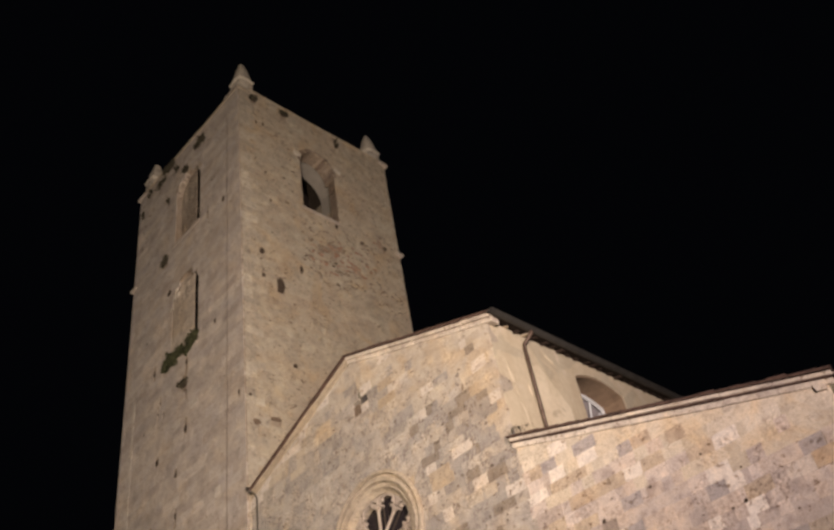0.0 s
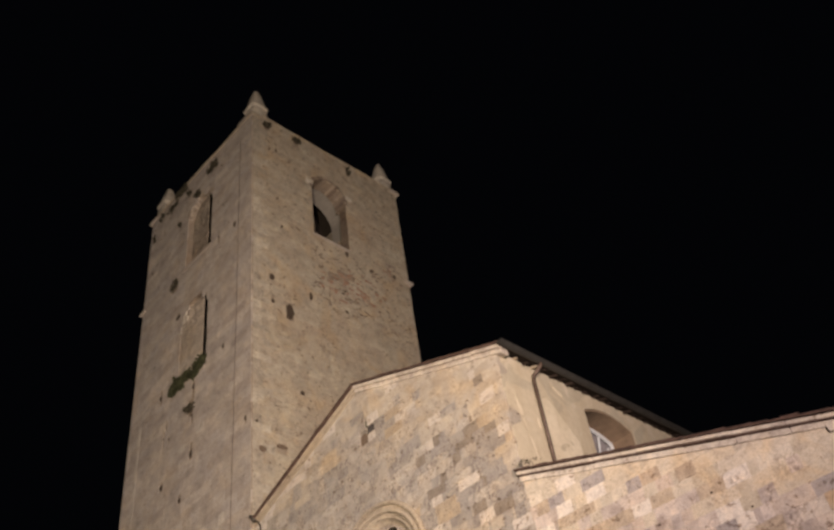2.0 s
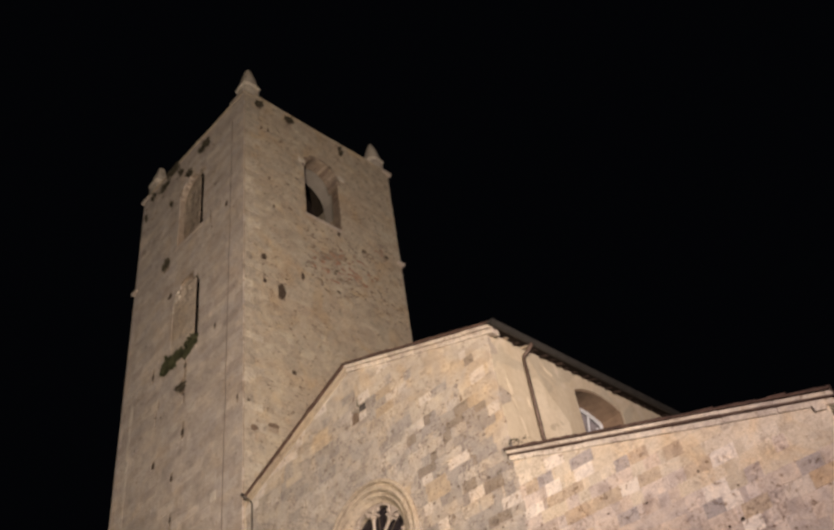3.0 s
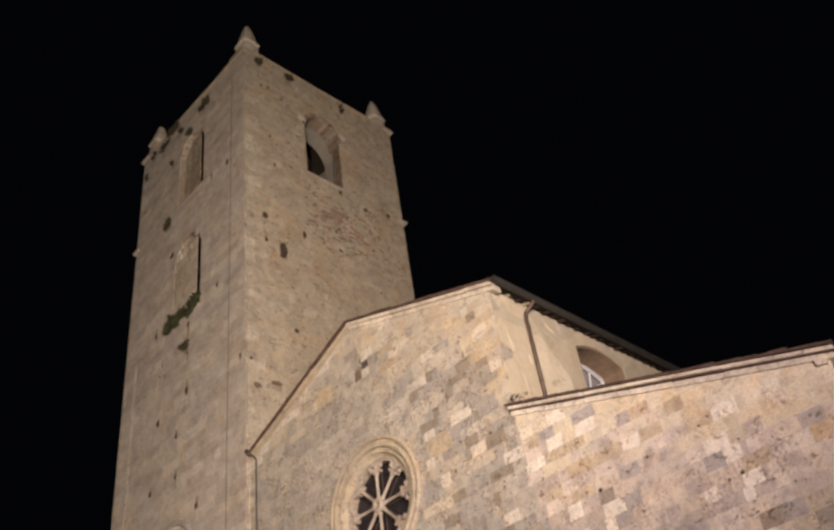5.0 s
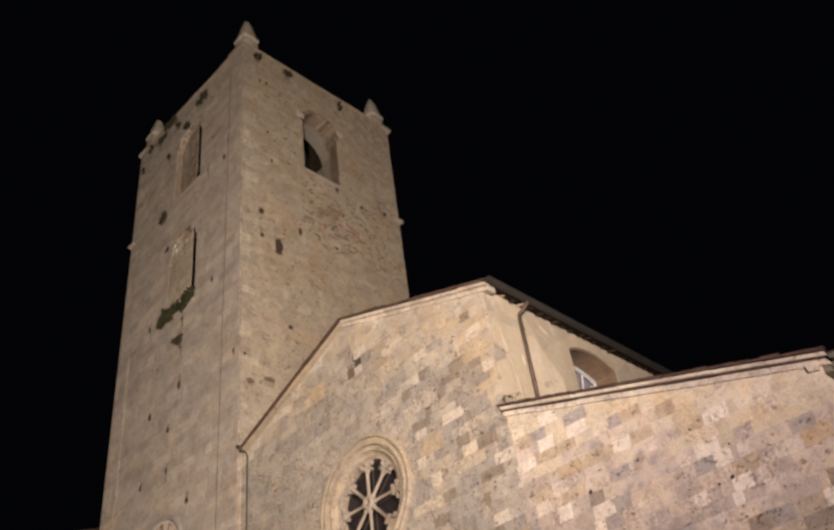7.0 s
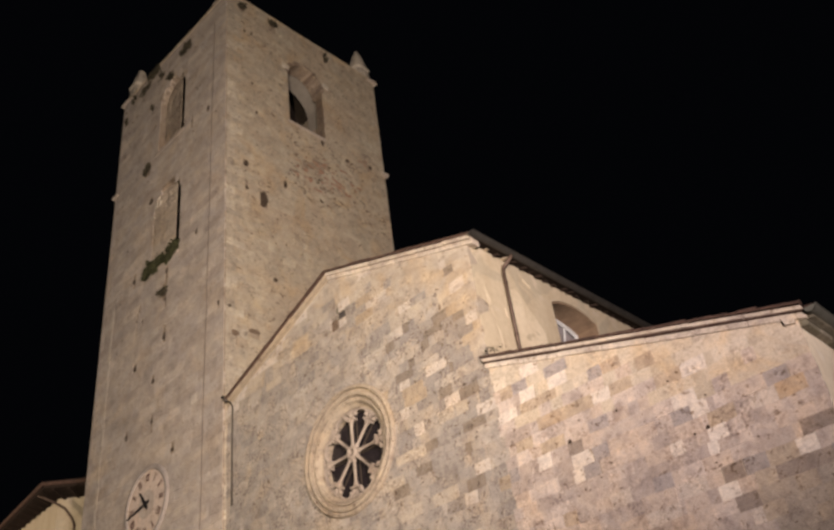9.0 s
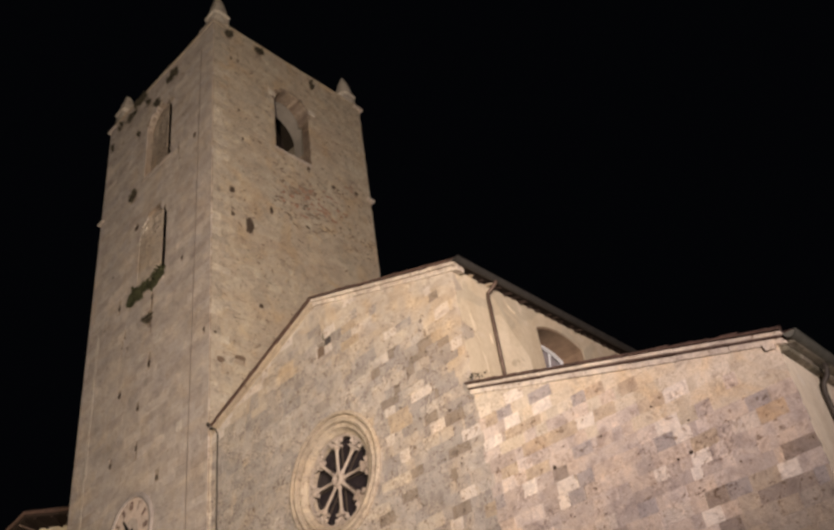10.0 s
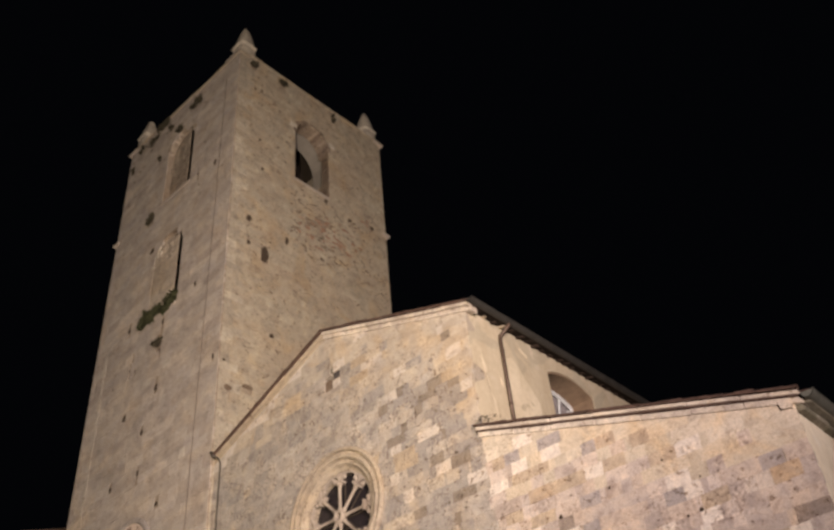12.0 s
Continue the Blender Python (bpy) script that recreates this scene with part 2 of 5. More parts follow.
TILE = plain("terracotta_tile", (0.070, 0.040, 0.030), 0.9, vary=0.5, scale=7, relief=0.4)
WOOD = plain("dark_roof_timber", (0.034, 0.024, 0.018), 0.85, vary=0.4, scale=8)
# near-black: the shade under the eaves is put into this timber's colour
BLACKWOOD = plain("tarred_eaves_timber", (0.013, 0.009, 0.007), 0.95, vary=0.4, scale=6, gloss=0.08)
EAVES_WOOD = plain("brown_eaves_timber", (0.026, 0.017, 0.013), 0.9, vary=0.4, scale=6, gloss=0.15)
ZINC = plain("weathered_zinc", (0.125, 0.12, 0.10), 0.6, 0.3, vary=0.25, scale=4, relief=0.08)
COPPER = plain("brown_downpipe_metal", (0.085, 0.056, 0.043), 0.5, 0.35, vary=0.3, scale=4, relief=0.06)
DARKPIPE = plain("dark_stained_pipe", (0.06, 0.05, 0.042), 0.6, 0.2, vary=0.3, scale=4, relief=0.08)
DARKZINC = plain("dark_stained_zinc", (0.034, 0.03, 0.027), 0.65, 0.2, vary=0.3, scale=4, relief=0.08)
DUSTY = plain("dusty_window_pane", (0.24, 0.215, 0.225), 0.35, vary=0.3, scale=4, relief=0.05)
IRON = plain("dark_iron", (0.025, 0.022, 0.022), 0.6, 0.5, vary=0.3, scale=12)
CABLE = plain("old_cable", (0.13, 0.10, 0.085), 0.8, vary=0.3, scale=6)
BARWHITE = plain("white_painted_bars", (0.6, 0.6, 0.62), 0.5, vary=0.15, scale=9)
DIAL = stone("painted_clock_dial", [(0.3, (0.56, 0.44, 0.37)), (0.7, (0.62, 0.5, 0.43))], "noise", stain=(0.42, 0.36, 0.32), stain_amount=0.4, grain=0.5)
RIM = stone("grey_clock_rim", [(0.3, (0.30, 0.26, 0.25)), (0.7, (0.37, 0.33, 0.31))], "noise", stain_amount=0.3, grain=0.6)
DIALGREY = stone("greyed_dial_centre", [(0.3, (0.42, 0.36, 0.32)), (0.7, (0.5, 0.42, 0.37))], "noise", stain_amount=0.3, grain=0.5)
INK = plain("faded_dark_paint", (0.10, 0.055, 0.045), 0.8, vary=0.4, scale=14)
MOSS = plain("dark_green_leaf", (0.036, 0.036, 0.015), 0.8, vary=0.6, scale=9)
DRYWEED = plain("dry_brown_weed", (0.042, 0.034, 0.021), 0.85, vary=0.6, scale=9)
HOLE_FILL = plain("dark_earth", (0.062, 0.043, 0.03), 1.0, vary=0.5, scale=20, relief=0.6)
BROWN_FILL = plain("brown_earth", (0.15, 0.105, 0.075), 1.0, vary=0.5, scale=16, relief=0.6)
SLOT = plain("shadowed_dark_stone", (0.065, 0.054, 0.05), 0.95, vary=0.4, scale=10, relief=0.4)
PAVING = stone("square_paving", [(0.3, (0.20, 0.18, 0.165)), (0.7, (0.27, 0.245, 0.22))], "noise", stain_amount=0.4)
ROOM = plain("grey_room_plaster", (0.205, 0.177, 0.15), 0.9, vary=0.15, scale=1.5)


def plaster(name, light, old, bare, low_coat=9.4):
    """Flaking limewash: two coats, the older one left bare above, with hard-edged losses, and runs of dirt."""
    m, tree, bsdf = material(name)
    height = tree.nodes.new("ShaderNodeSeparateXYZ")
    tree.links.new(tree.nodes.new("ShaderNodeNewGeometry").outputs["Position"], height.inputs[0])
    ease = node(tree, "ShaderNodeMapRange")
    for socket, value in (("From Min", low_coat), ("From Max", low_coat + 3.0), ("To Min", -0.16), ("To Max", 0.16)):
        ease.inputs[socket].default_value = value
    tree.links.new(height.outputs[2], ease.inputs["Value"])
    both = node(tree, "ShaderNodeMath")
    tree.links.new(ease.outputs[0], both.inputs[0])
    tree.links.new(noise_tex(tree, 0.8, 6, 0.55, 0.7), both.inputs[1])
    coat = ramp(tree, both.outputs[0], [(0.485, (0, 0, 0)), (0.50, (1, 1, 1))])
    base = mix(tree, coat, light, old)
    loss = ramp(tree, noise_tex(tree, 1.5, 6, 0.6, 0.5), [(0.60, (0, 0, 0)), (0.615, (1, 1, 1))])
    base = mix(tree, loss, base, bare)
    runs = ramp(tree, noise_tex(tree, 1.0, 5, 0.6, 0.4, (2.2, 2.2, 0.7)), [(0.3, (0.74, 0.69, 0.62)), (0.58, (1, 1, 1))])
    base = mix(tree, 0.5, base, runs, "MULTIPLY")
    base = mix(tree, 0.5, base, ramp(tree, noise_tex(tree, 8, 6, 0.7), [(0.3, (0.75, 0.72, 0.68)), (0.65, (1.08, 1.06, 1.03))]), "MULTIPLY")
    tree.links.new(base, bsdf.inputs["Base Color"])
    bsdf.inputs["Roughness"].default_value = 0.92
    bump(tree, bsdf, noise_tex(tree, 5, 7, 0.7), 0.35, 0.02)
    return m


PLASTER = plaster("flaking_cream_plaster", (0.49, 0.408, 0.305), (0.425, 0.362, 0.277), (0.51, 0.43, 0.335), 11.3)
LIMEWASH = plaster("pale_limewash", (0.62, 0.525, 0.405), (0.585, 0.495, 0.375), (0.47, 0.395, 0.30))
PLASTER_AISLE = plaster("pale_aisle_plaster", (0.78, 0.685, 0.55), (0.72, 0.63, 0.51), (0.80, 0.72, 0.62))
PLASTER_HOUSE = plaster("house_cream_plaster", (0.46, 0.385, 0.285), (0.44, 0.37, 0.275), (0.42, 0.36, 0.275))
REVEAL = plain("bare_brown_plaster", (0.19, 0.128, 0.085), 0.95, vary=0.2, scale=5)


def glass(name):
    m, tree, bsdf = material(name)
    bsdf.inputs["Base Color"].default_value = (0.02, 0.016, 0.018, 1)
    bsdf.inputs["Roughness"].default_value = 0.25
    return m


DARKGLASS = glass("dark_leaded_glass")


# ---- building helpers ----
def part(name, bm, mat, parent=None, label="", smooth=False):
    """Links a bmesh as one mesh object, under a thing or a part where one is given."""
    bmesh.ops.recalc_face_normals(bm, faces=bm.faces)
    me = bpy.data.meshes.new(name)
    bm.to_mesh(me)
    bm.free()
    me.materials.append(mat)
    if smooth:
        me.shade_smooth()
    ob = new(name, me)
    ob.parent = parent
    if parent is not None and parent.type == "EMPTY" and not parent.get("local"):
        ob.matrix_parent_inverse = Matrix.Translation(-parent.location)
    if label:
        ob["label"] = label
    return ob


def thing(name, at, label, category, group="", kind=""):
    ob = new(name)
    ob.empty_display_size = 0.3
    ob.location = at
    return tagged(ob, label, category, group, kind)


def box(bm, x0, x1, y0, y1, z0, z1, m=None):
    vs = [bm.verts.new(Vector((x, y, z)) if m is None else m @ Vector((x, y, z))) for x, y, z in
          ((x0, y0, z0), (x1, y0, z0), (x1, y1, z0), (x0, y1, z0), (x0, y0, z1), (x1, y0, z1), (x1, y1, z1), (x0, y1, z1))]
    for f in ((0, 1, 2, 3), (4, 5, 6, 7), (0, 1, 5, 4), (1, 2, 6, 5), (2, 3, 7, 6), (3, 0, 4, 7)):
        bm.faces.new([vs[i] for i in f])


def front(u, v, d):
    """A point of a wall that faces the square: u along x, v up, d deep."""
    return (u, d, v)


def side(u, v, d):
    """A point of a wall that faces the right-hand side: u along y, v up, d its x."""
    return (d, u, v)


def prism(bm, pts, d0, d1, way, bevel=0.0):
    """A plate with the outline pts from depth d0 (outer face) to d1; bevel draws the outer face in."""
    cu, cv = sum(p[0] for p in pts) / len(pts), sum(p[1] for p in pts) / len(pts)
    rings = [[(u, v, d1) for u, v in pts]]
    if bevel:
        step = bevel if d1 > d0 else -bevel
        rings.append([(u, v, d0 + step) for u, v in pts])
        inner = []
        for u, v in pts:
            far = math.hypot(u - cu, v - cv) or 1
            inner.append((u - (u - cu) / far * bevel * 1.3, v - (v - cv) / far * bevel * 1.3, d0))
        rings.append(inner)
    else:
        rings.append([(u, v, d0) for u, v in pts])
    made = [[bm.verts.new(way(*p)) for p in ring] for ring in rings]
    n = len(pts)
    for a, b in zip(made, made[1:]):
        for i in range(n):
            bm.faces.new((a[i], a[(i + 1) % n], b[(i + 1) % n], b[i]))
    bm.faces.new(made[-1])
    bm.faces.new(made[0][::-1])


def wall(outline, holes, d0, d1, way):
    """A thick wall with openings that go right through it."""
    bm = bmesh.new()
    loops = []
    for pts in (outline, *holes):
        vs = [bm.verts.new(way(u, v, d0)) for u, v in pts]
        loops.append([bm.edges.new((vs[i], vs[(i + 1) % len(vs)])) for i in range(len(vs))])
    bmesh.ops.triangle_fill(bm, use_beauty=True, use_dissolve=False, edges=[e for l in loops for e in l])
    got = bmesh.ops.extrude_face_region(bm, geom=list(bm.faces))
    shift = Vector(way(0, 0, d1)) - Vector(way(0, 0, d0))
    bmesh.ops.translate(bm, vec=shift, verts=[g for g in got["geom"] if isinstance(g, bmesh.types.BMVert)])
    return bm


def clip(pts, a, b, c):
    """The part of a convex outline where a*u + b*v <= c."""
    res = []
    for i, p in enumerate(pts):
        q = pts[(i + 1) % len(pts)]
        dp, dq = a * p[0] + b * p[1] - c, a * q[0] + b * q[1] - c
        if dp <= 0:
            res.append(p)
        if dp * dq < 0:
            t = dp / (dp - dq)
            res.append((p[0] + t * (q[0] - p[0]), p[1] + t * (q[1] - p[1])))
    return res


def area(pts):
    return abs(sum(p[0] * q[1] - q[0] * p[1] for p, q in zip(pts, pts[1:] + pts[:1]))) / 2


def tube(bm, path, radius, sides=10):
    """A round bar or pipe along a path."""
    path = [Vector(p) for p in path]
    rings = []
    for i, p in enumerate(path):
        d = (path[min(i + 1, len(path) - 1)] - path[max(i - 1, 0)]).normalized()
        a = d.orthogonal().normalized() if not rings else (axis - d * axis.dot(d)).normalized()
        axis = a
        b = d.cross(a)
        rings.append([bm.verts.new(p + (a * math.cos(k * math.tau / sides) + b * math.sin(k * math.tau / sides)) * radius) for k in range(sides)])
    for r, s in zip(rings, rings[1:]):
        for k in range(sides):
            bm.faces.new((r[k], r[(k + 1) % sides], s[(k + 1) % sides], s[k]))
    bm.faces.new(rings[0][::-1])
    bm.faces.new(rings[-1])


def lathe(bm, profile, segments, place, closed=False):
    """Turns a profile of (radius, height) round an axis; place(u, v, h) sets the points."""
    rings = [[bm.verts.new(place(r * math.cos(k * math.tau / segments), r * math.sin(k * math.tau / segments), h)) for k in range(segments)] for r, h in profile]
    pairs = list(zip(rings, rings[1:])) + ([(rings[-1], rings[0])] if closed else [])
    for a, b in pairs:
        for k in range(segments):
            bm.faces.new((a[k], a[(k + 1) % segments], b[(k + 1) % segments], b[k]))


def arch(u0, u1, v0, crown, n=14, rise=None):
    """The outline of an opening with a round or segmental head."""
    half, mid = (u1 - u0) / 2, (u0 + u1) / 2
    rise = half if rise is None else rise
    pts = [(u0, v0), (u1, v0)]
    segment = rise < half * 0.6
    r = (half * half + rise * rise) / (2 * rise) if segment else half
    spread = math.asin(half / r) if segment else math.pi / 2
    for k in range(n + 1):
        a = math.pi / 2 - spread + 2 * spread * k / n
        if segment:
            pts.append((mid + r * math.cos(a), crown - r + r * math.sin(a)))
        else:
            pts.append((mid + half * math.cos(a), crown - rise + rise * math.sin(a)))
    return pts


def spans(lo, hi, cuts):
    """What is left of lo..hi outside the cuts."""
    left = [(lo, hi)]
    for a, b in cuts:
        left = [s for x, y in left for s in ((x, min(y, a)), (max(x, b), y)) if s[1] - s[0] > 0.05]
    return left


def courses(u0, u1, v0, v1, heights, widths, seed, breaks=()):
    """Rectangles of coursed masonry, a course at a time, with staggered joints."""
    rng = random.Random(seed)
    v = v0
    while v < v1 - 0.02:
        h = rng.choice(heights)
        edges = [u0, *breaks, u1]
        for a, b in zip(edges, edges[1:]):
            u = a
            first = rng.uniform(0.4, 1.0)
            while u < b - 0.01:
                w = rng.choice(widths) * first
                first = 1.0
                if b - (u + w) < min(widths) * 0.55:
                    w = b - u
                yield u, u + w, v, v + h, rng
                u += w
        v += h


def ragged(u0, u1, v0, v1, rng, amount):
    j = lambda: rng.uniform(-amount, amount)
    return [(u0 + j(), v0 + j()), (u1 + j(), v0 + j()), (u1 + j(), v1 + j()), (u0 + j(), v1 + j())]


# ---- the ground ----
bm = bmesh.new()
bmesh.ops.create_grid(bm, x_segments=8, y_segments=8, size=2500)
tagged(part("ground", bm, PAVING), "worn grey stone paving of the church square", "ground", kind="structure")

# ---- the church ----
FACE = 12.5                      # the plane of the church front
NAVE_L, NAVE_R, PEAK = -18.22, -9.15, -13.66
PEAK_Z = 14.21                   # top of the verge tiles
AISLE_R = -3.36
BACK = 31.0
GABLE, GABLE_L = 0.3548, 0.399   # the two slopes of the gable
SHED = 0.321
ROSE = (-13.41, 9.19)


def gable_z(u):
    return PEAK_Z - (u - PEAK) * GABLE if u > PEAK else PEAK_Z - (PEAK - u) * GABLE_L


def shed_z(u):
    return 9.60 - (u + 9.15) * SHED


church = thing("church", (-11, FACE, 0), "stone church with a gabled front, rose window and lower side aisle", "church")

rose_hole = [(ROSE[0] + 1.26 * math.cos(k * math.tau / 40), ROSE[1] + 1.26 * math.sin(k * math.tau / 40)) for k in range(40)]
front_outline = [(NAVE_L - 0.3, 0), (AISLE_R, 0), (AISLE_R, shed_z(AISLE_R) - 0.12), (NAVE_R, shed_z(NAVE_R) - 0.12), (NAVE_R, gable_z(NAVE_R) - 0.12), (PEAK, PEAK_Z - 0.12),
                 (NAVE_L - 0.3, gable_z(NAVE_L - 0.3) - 0.12)]
cross_hole = [(-13.70, 12.40), (-13.37, 12.40), (-13.37, 12.61), (-13.13, 12.61), (-13.12, 12.82), (-13.38, 12.82), (-13.38, 13.0), (-13.48, 13.0), (-13.48, 12.80), (-13.70, 12.76)]
front_wall = part("front_wall", wall(front_outline, [rose_hole, cross_hole], FACE + 0.012, FACE + 0.75, front), MORTAR, church, "pale mortar behind the stone blocks")

# the side wall of the nave, with a low arched window high up
window_hole = arch(15.43, 17.34, 10.2, 12.18, 12, 0.22)
part("side_wall", wall([(FACE + 0.75, 0), (BACK, 0), (BACK, 12.515), (FACE + 0.75, 12.515)], [window_hole], NAVE_R, NAVE_R - 0.85, side), PLASTER, church, "flaking cream plaster wall above the aisle")
bm = bmesh.new()
steps = [8.5 + 4.015 * k / 60 for k in range(61)]
ragged_edge = [(FACE + 0.014 + 0.7 * max(0.0, noise.noise(Vector((5.2, 0.0, z * 1.7))) + 0.4 * noise.noise(Vector((1.2, 0.0, z * 6.5)))), z) for z in steps]
prism(bm, [(FACE + 0.752, 8.5), (FACE + 0.752, 12.515), *ragged_edge[::-1]], NAVE_R + 0.006, NAVE_R - 0.02, side)
part("corner_plaster", bm, PLASTER, church, "cream plaster that frays at the stone corner")


def limewash(line, drop, seed):
    """A thin pale coat with a frayed upper edge, over the older plaster."""
    bm = bmesh.new()
    upper = []
    for (ua, za), (ub, zb) in zip(line, line[1:]):
        for k in range(8):
            u, z = ua + (ub - ua) * k / 8, za + (zb - za) * k / 8
            upper.append((u + 0.05 * noise.noise(Vector((u * 4, z * 4, seed))), z + 0.06 * noise.noise(Vector((u * 4, seed, z * 4)))))
    prism(bm, [(upper[-1][0], upper[-1][1] - drop), *upper[::-1], (upper[0][0], upper[0][1] - drop)][::-1], NAVE_R + 0.011, NAVE_R - 0.01, side)
    part("limewash", bm, LIMEWASH, church, "pale limewash left on the wall")


limewash(((13.66, 11.55), (13.98, 11.80), (14.30, 11.48), (14.56, 11.22), (14.88, 10.85)), 1.6, 3.0)
limewash(((14.40, 12.21), (14.68, 12.09)), 0.06, 5.0)
limewash(((13.46, 11.09), (13.53, 10.96)), 0.12, 7.0)
limewash(((12.86, 11.5), (12.98, 11.2), (13.02, 10.6), (13.16, 10.2)), 0.3, 9.0)
bm = bmesh.new()
prism(bm, [(u, v) for u, v in arch(15.43, 17.34, 10.2, 12.18, 12, 0.22)], NAVE_R - 0.72, NAVE_R - 0.78, side)
part("window_backing", bm, DUSTY, church, "dusty grey window panes")
bm = wall(arch(15.432, 17.338, 10.2, 12.178, 12, 0.22), [arch(15.475, 17.295, 10.25, 12.13, 12, 0.2)], NAVE_R - 0.03, NAVE_R - 0.68, side)
part("window_reveal", bm, REVEAL, church, "brown bare plaster inside the window opening")
clerestory = part("window", wall(arch(15.47, 17.3, 10.25, 12.13, 12, 0.2), [arch(15.53, 17.24, 10.31, 12.06, 12, 0.19)], NAVE_R - 0.60, NAVE_R - 0.66, side), BARWHITE, church, "arched window with white bars")
for k in range(7):
    bm = bmesh.new()
    a = math.pi * (k + 0.5) / 7
    tube(bm, [(NAVE_R - 0.62, 16.385, 10.6), (NAVE_R - 0.62, 16.385 + 0.86 * math.cos(a), 11.2 + 0.85 * math.sin(a))], 0.028, 6)
    part("window_bar", bm, BARWHITE, clerestory)
bm = bmesh.new()
tube(bm, [(NAVE_R - 0.62, 15.5, 11.35), (NAVE_R - 0.62, 16.385, 11.42), (NAVE_R - 0.62, 17.27, 11.35)], 0.028, 6)
part("window_bar", bm, BARWHITE, clerestory)

# the side wall of the aisle, and the far ends
bm = bmesh.new()
box(bm, AISLE_R - 0.6, AISLE_R + 0.004, FACE + 0.02, BACK, 0, shed_z(AISLE_R) - 0.15)
part("aisle_wall", bm, PLASTER_AISLE, church, "pale plastered side wall of the aisle")
bm = bmesh.new()
prism(bm, [(NAVE_L, 0), (AISLE_R - 0.6, 0), (AISLE_R - 0.6, shed_z(AISLE_R - 0.6) - 0.2), (NAVE_R, shed_z(NAVE_R) - 0.2), (NAVE_R, gable_z(NAVE_R) - 0.2), (PEAK, PEAK_Z - 0.2), (NAVE_L, gable_z(NAVE_L) - 0.2)], BACK - 0.6, BACK, front)
part("back_wall", bm, MORTAR, church)
bm = bmesh.new()
box(bm, NAVE_L - 0.3, NAVE_L + 0.3, 20.5, BACK - 0.6, 0, 12.5)
part("side_wall", bm, PLASTER, church)


def tiled_roof(name, u0, z0, u1, z1, y0, y1):
    """Rows of half-round tiles that run down the slope from u0 to u1, lapped in steps."""
    bm = bmesh.new()
    length = math.hypot(u1 - u0, z1 - z0)
    steps = max(2, round(length / 0.36))
    pitch, n = 0.21, int((y1 - y0) / 0.21) * 4
    nx, nz = -(z1 - z0) / length, (u1 - u0) / length
    if nz < 0:
        nx, nz = -nx, -nz
    for s in range(steps):
        ends = []
        for t, lift in ((s / steps, 0.0), ((s + 1.12) / steps, 0.03)):
            t = min(t, 1.0)
            row = []
            for k in range(n + 1):
                h = 0.035 + 0.05 * math.cos(k * math.tau / 4) + lift
                row.append(bm.verts.new((u0 + t * (u1 - u0) + nx * h, y0 + (y1 - y0) * k / n, z0 + t * (z1 - z0) + nz * h)))
            ends.append(row)
        for k in range(n):
            bm.faces.new((ends[0][k], ends[0][k + 1], ends[1][k + 1], ends[1][k]))
    return part(name, bm, TILE, church, "dark weathered terracotta roof tiles")


def slab(bm, line, drop0, drop1, proud, deep):
    """A band along a roof edge on the front: between two drops below the line, proud of the face."""
    (ua, za), (ub, zb) = line
    prism(bm, [(ua, za - drop0), (ub, zb - drop0), (ub, zb - drop1), (ua, za - drop1)], FACE - proud, FACE + deep, front)


EAVE_X, AISLE_EAVE_X = -8.88, -3.02
left_line = ((NAVE_L + 0.2, gable_z(NAVE_L + 0.2)), (PEAK, PEAK_Z + 0.014))
right_line = ((PEAK, PEAK_Z + 0.025), (EAVE_X - 0.06, gable_z(EAVE_X - 0.06) + 0.035))
aisle_line = ((NAVE_R - 0.07, shed_z(NAVE_R - 0.07) + 0.008), (AISLE_R + 0.16, shed_z(AISLE_R + 0.16) + 0.03))

for name, u0, z0, u1, z1 in (("roof", PEAK, PEAK_Z - 0.1, NAVE_L, gable_z(NAVE_L) - 0.1), ("roof", PEAK, PEAK_Z - 0.1, EAVE_X, gable_z(EAVE_X) - 0.1), ("aisle_roof", NAVE_R, shed_z(NAVE_R) - 0.1, AISLE_EAVE_X - 0.1, shed_z(AISLE_EAVE_X - 0.1) - 0.1)):
    roof = tiled_roof(name, u0, z0, u1, z1, FACE + 0.1, BACK)
bm = bmesh.new()
for line in (left_line, right_line, aisle_line):
    slab(bm, line, 0.085, 0.112, -0.16, BACK - FACE)
part("roof_boarding", bm, WOOD, church)


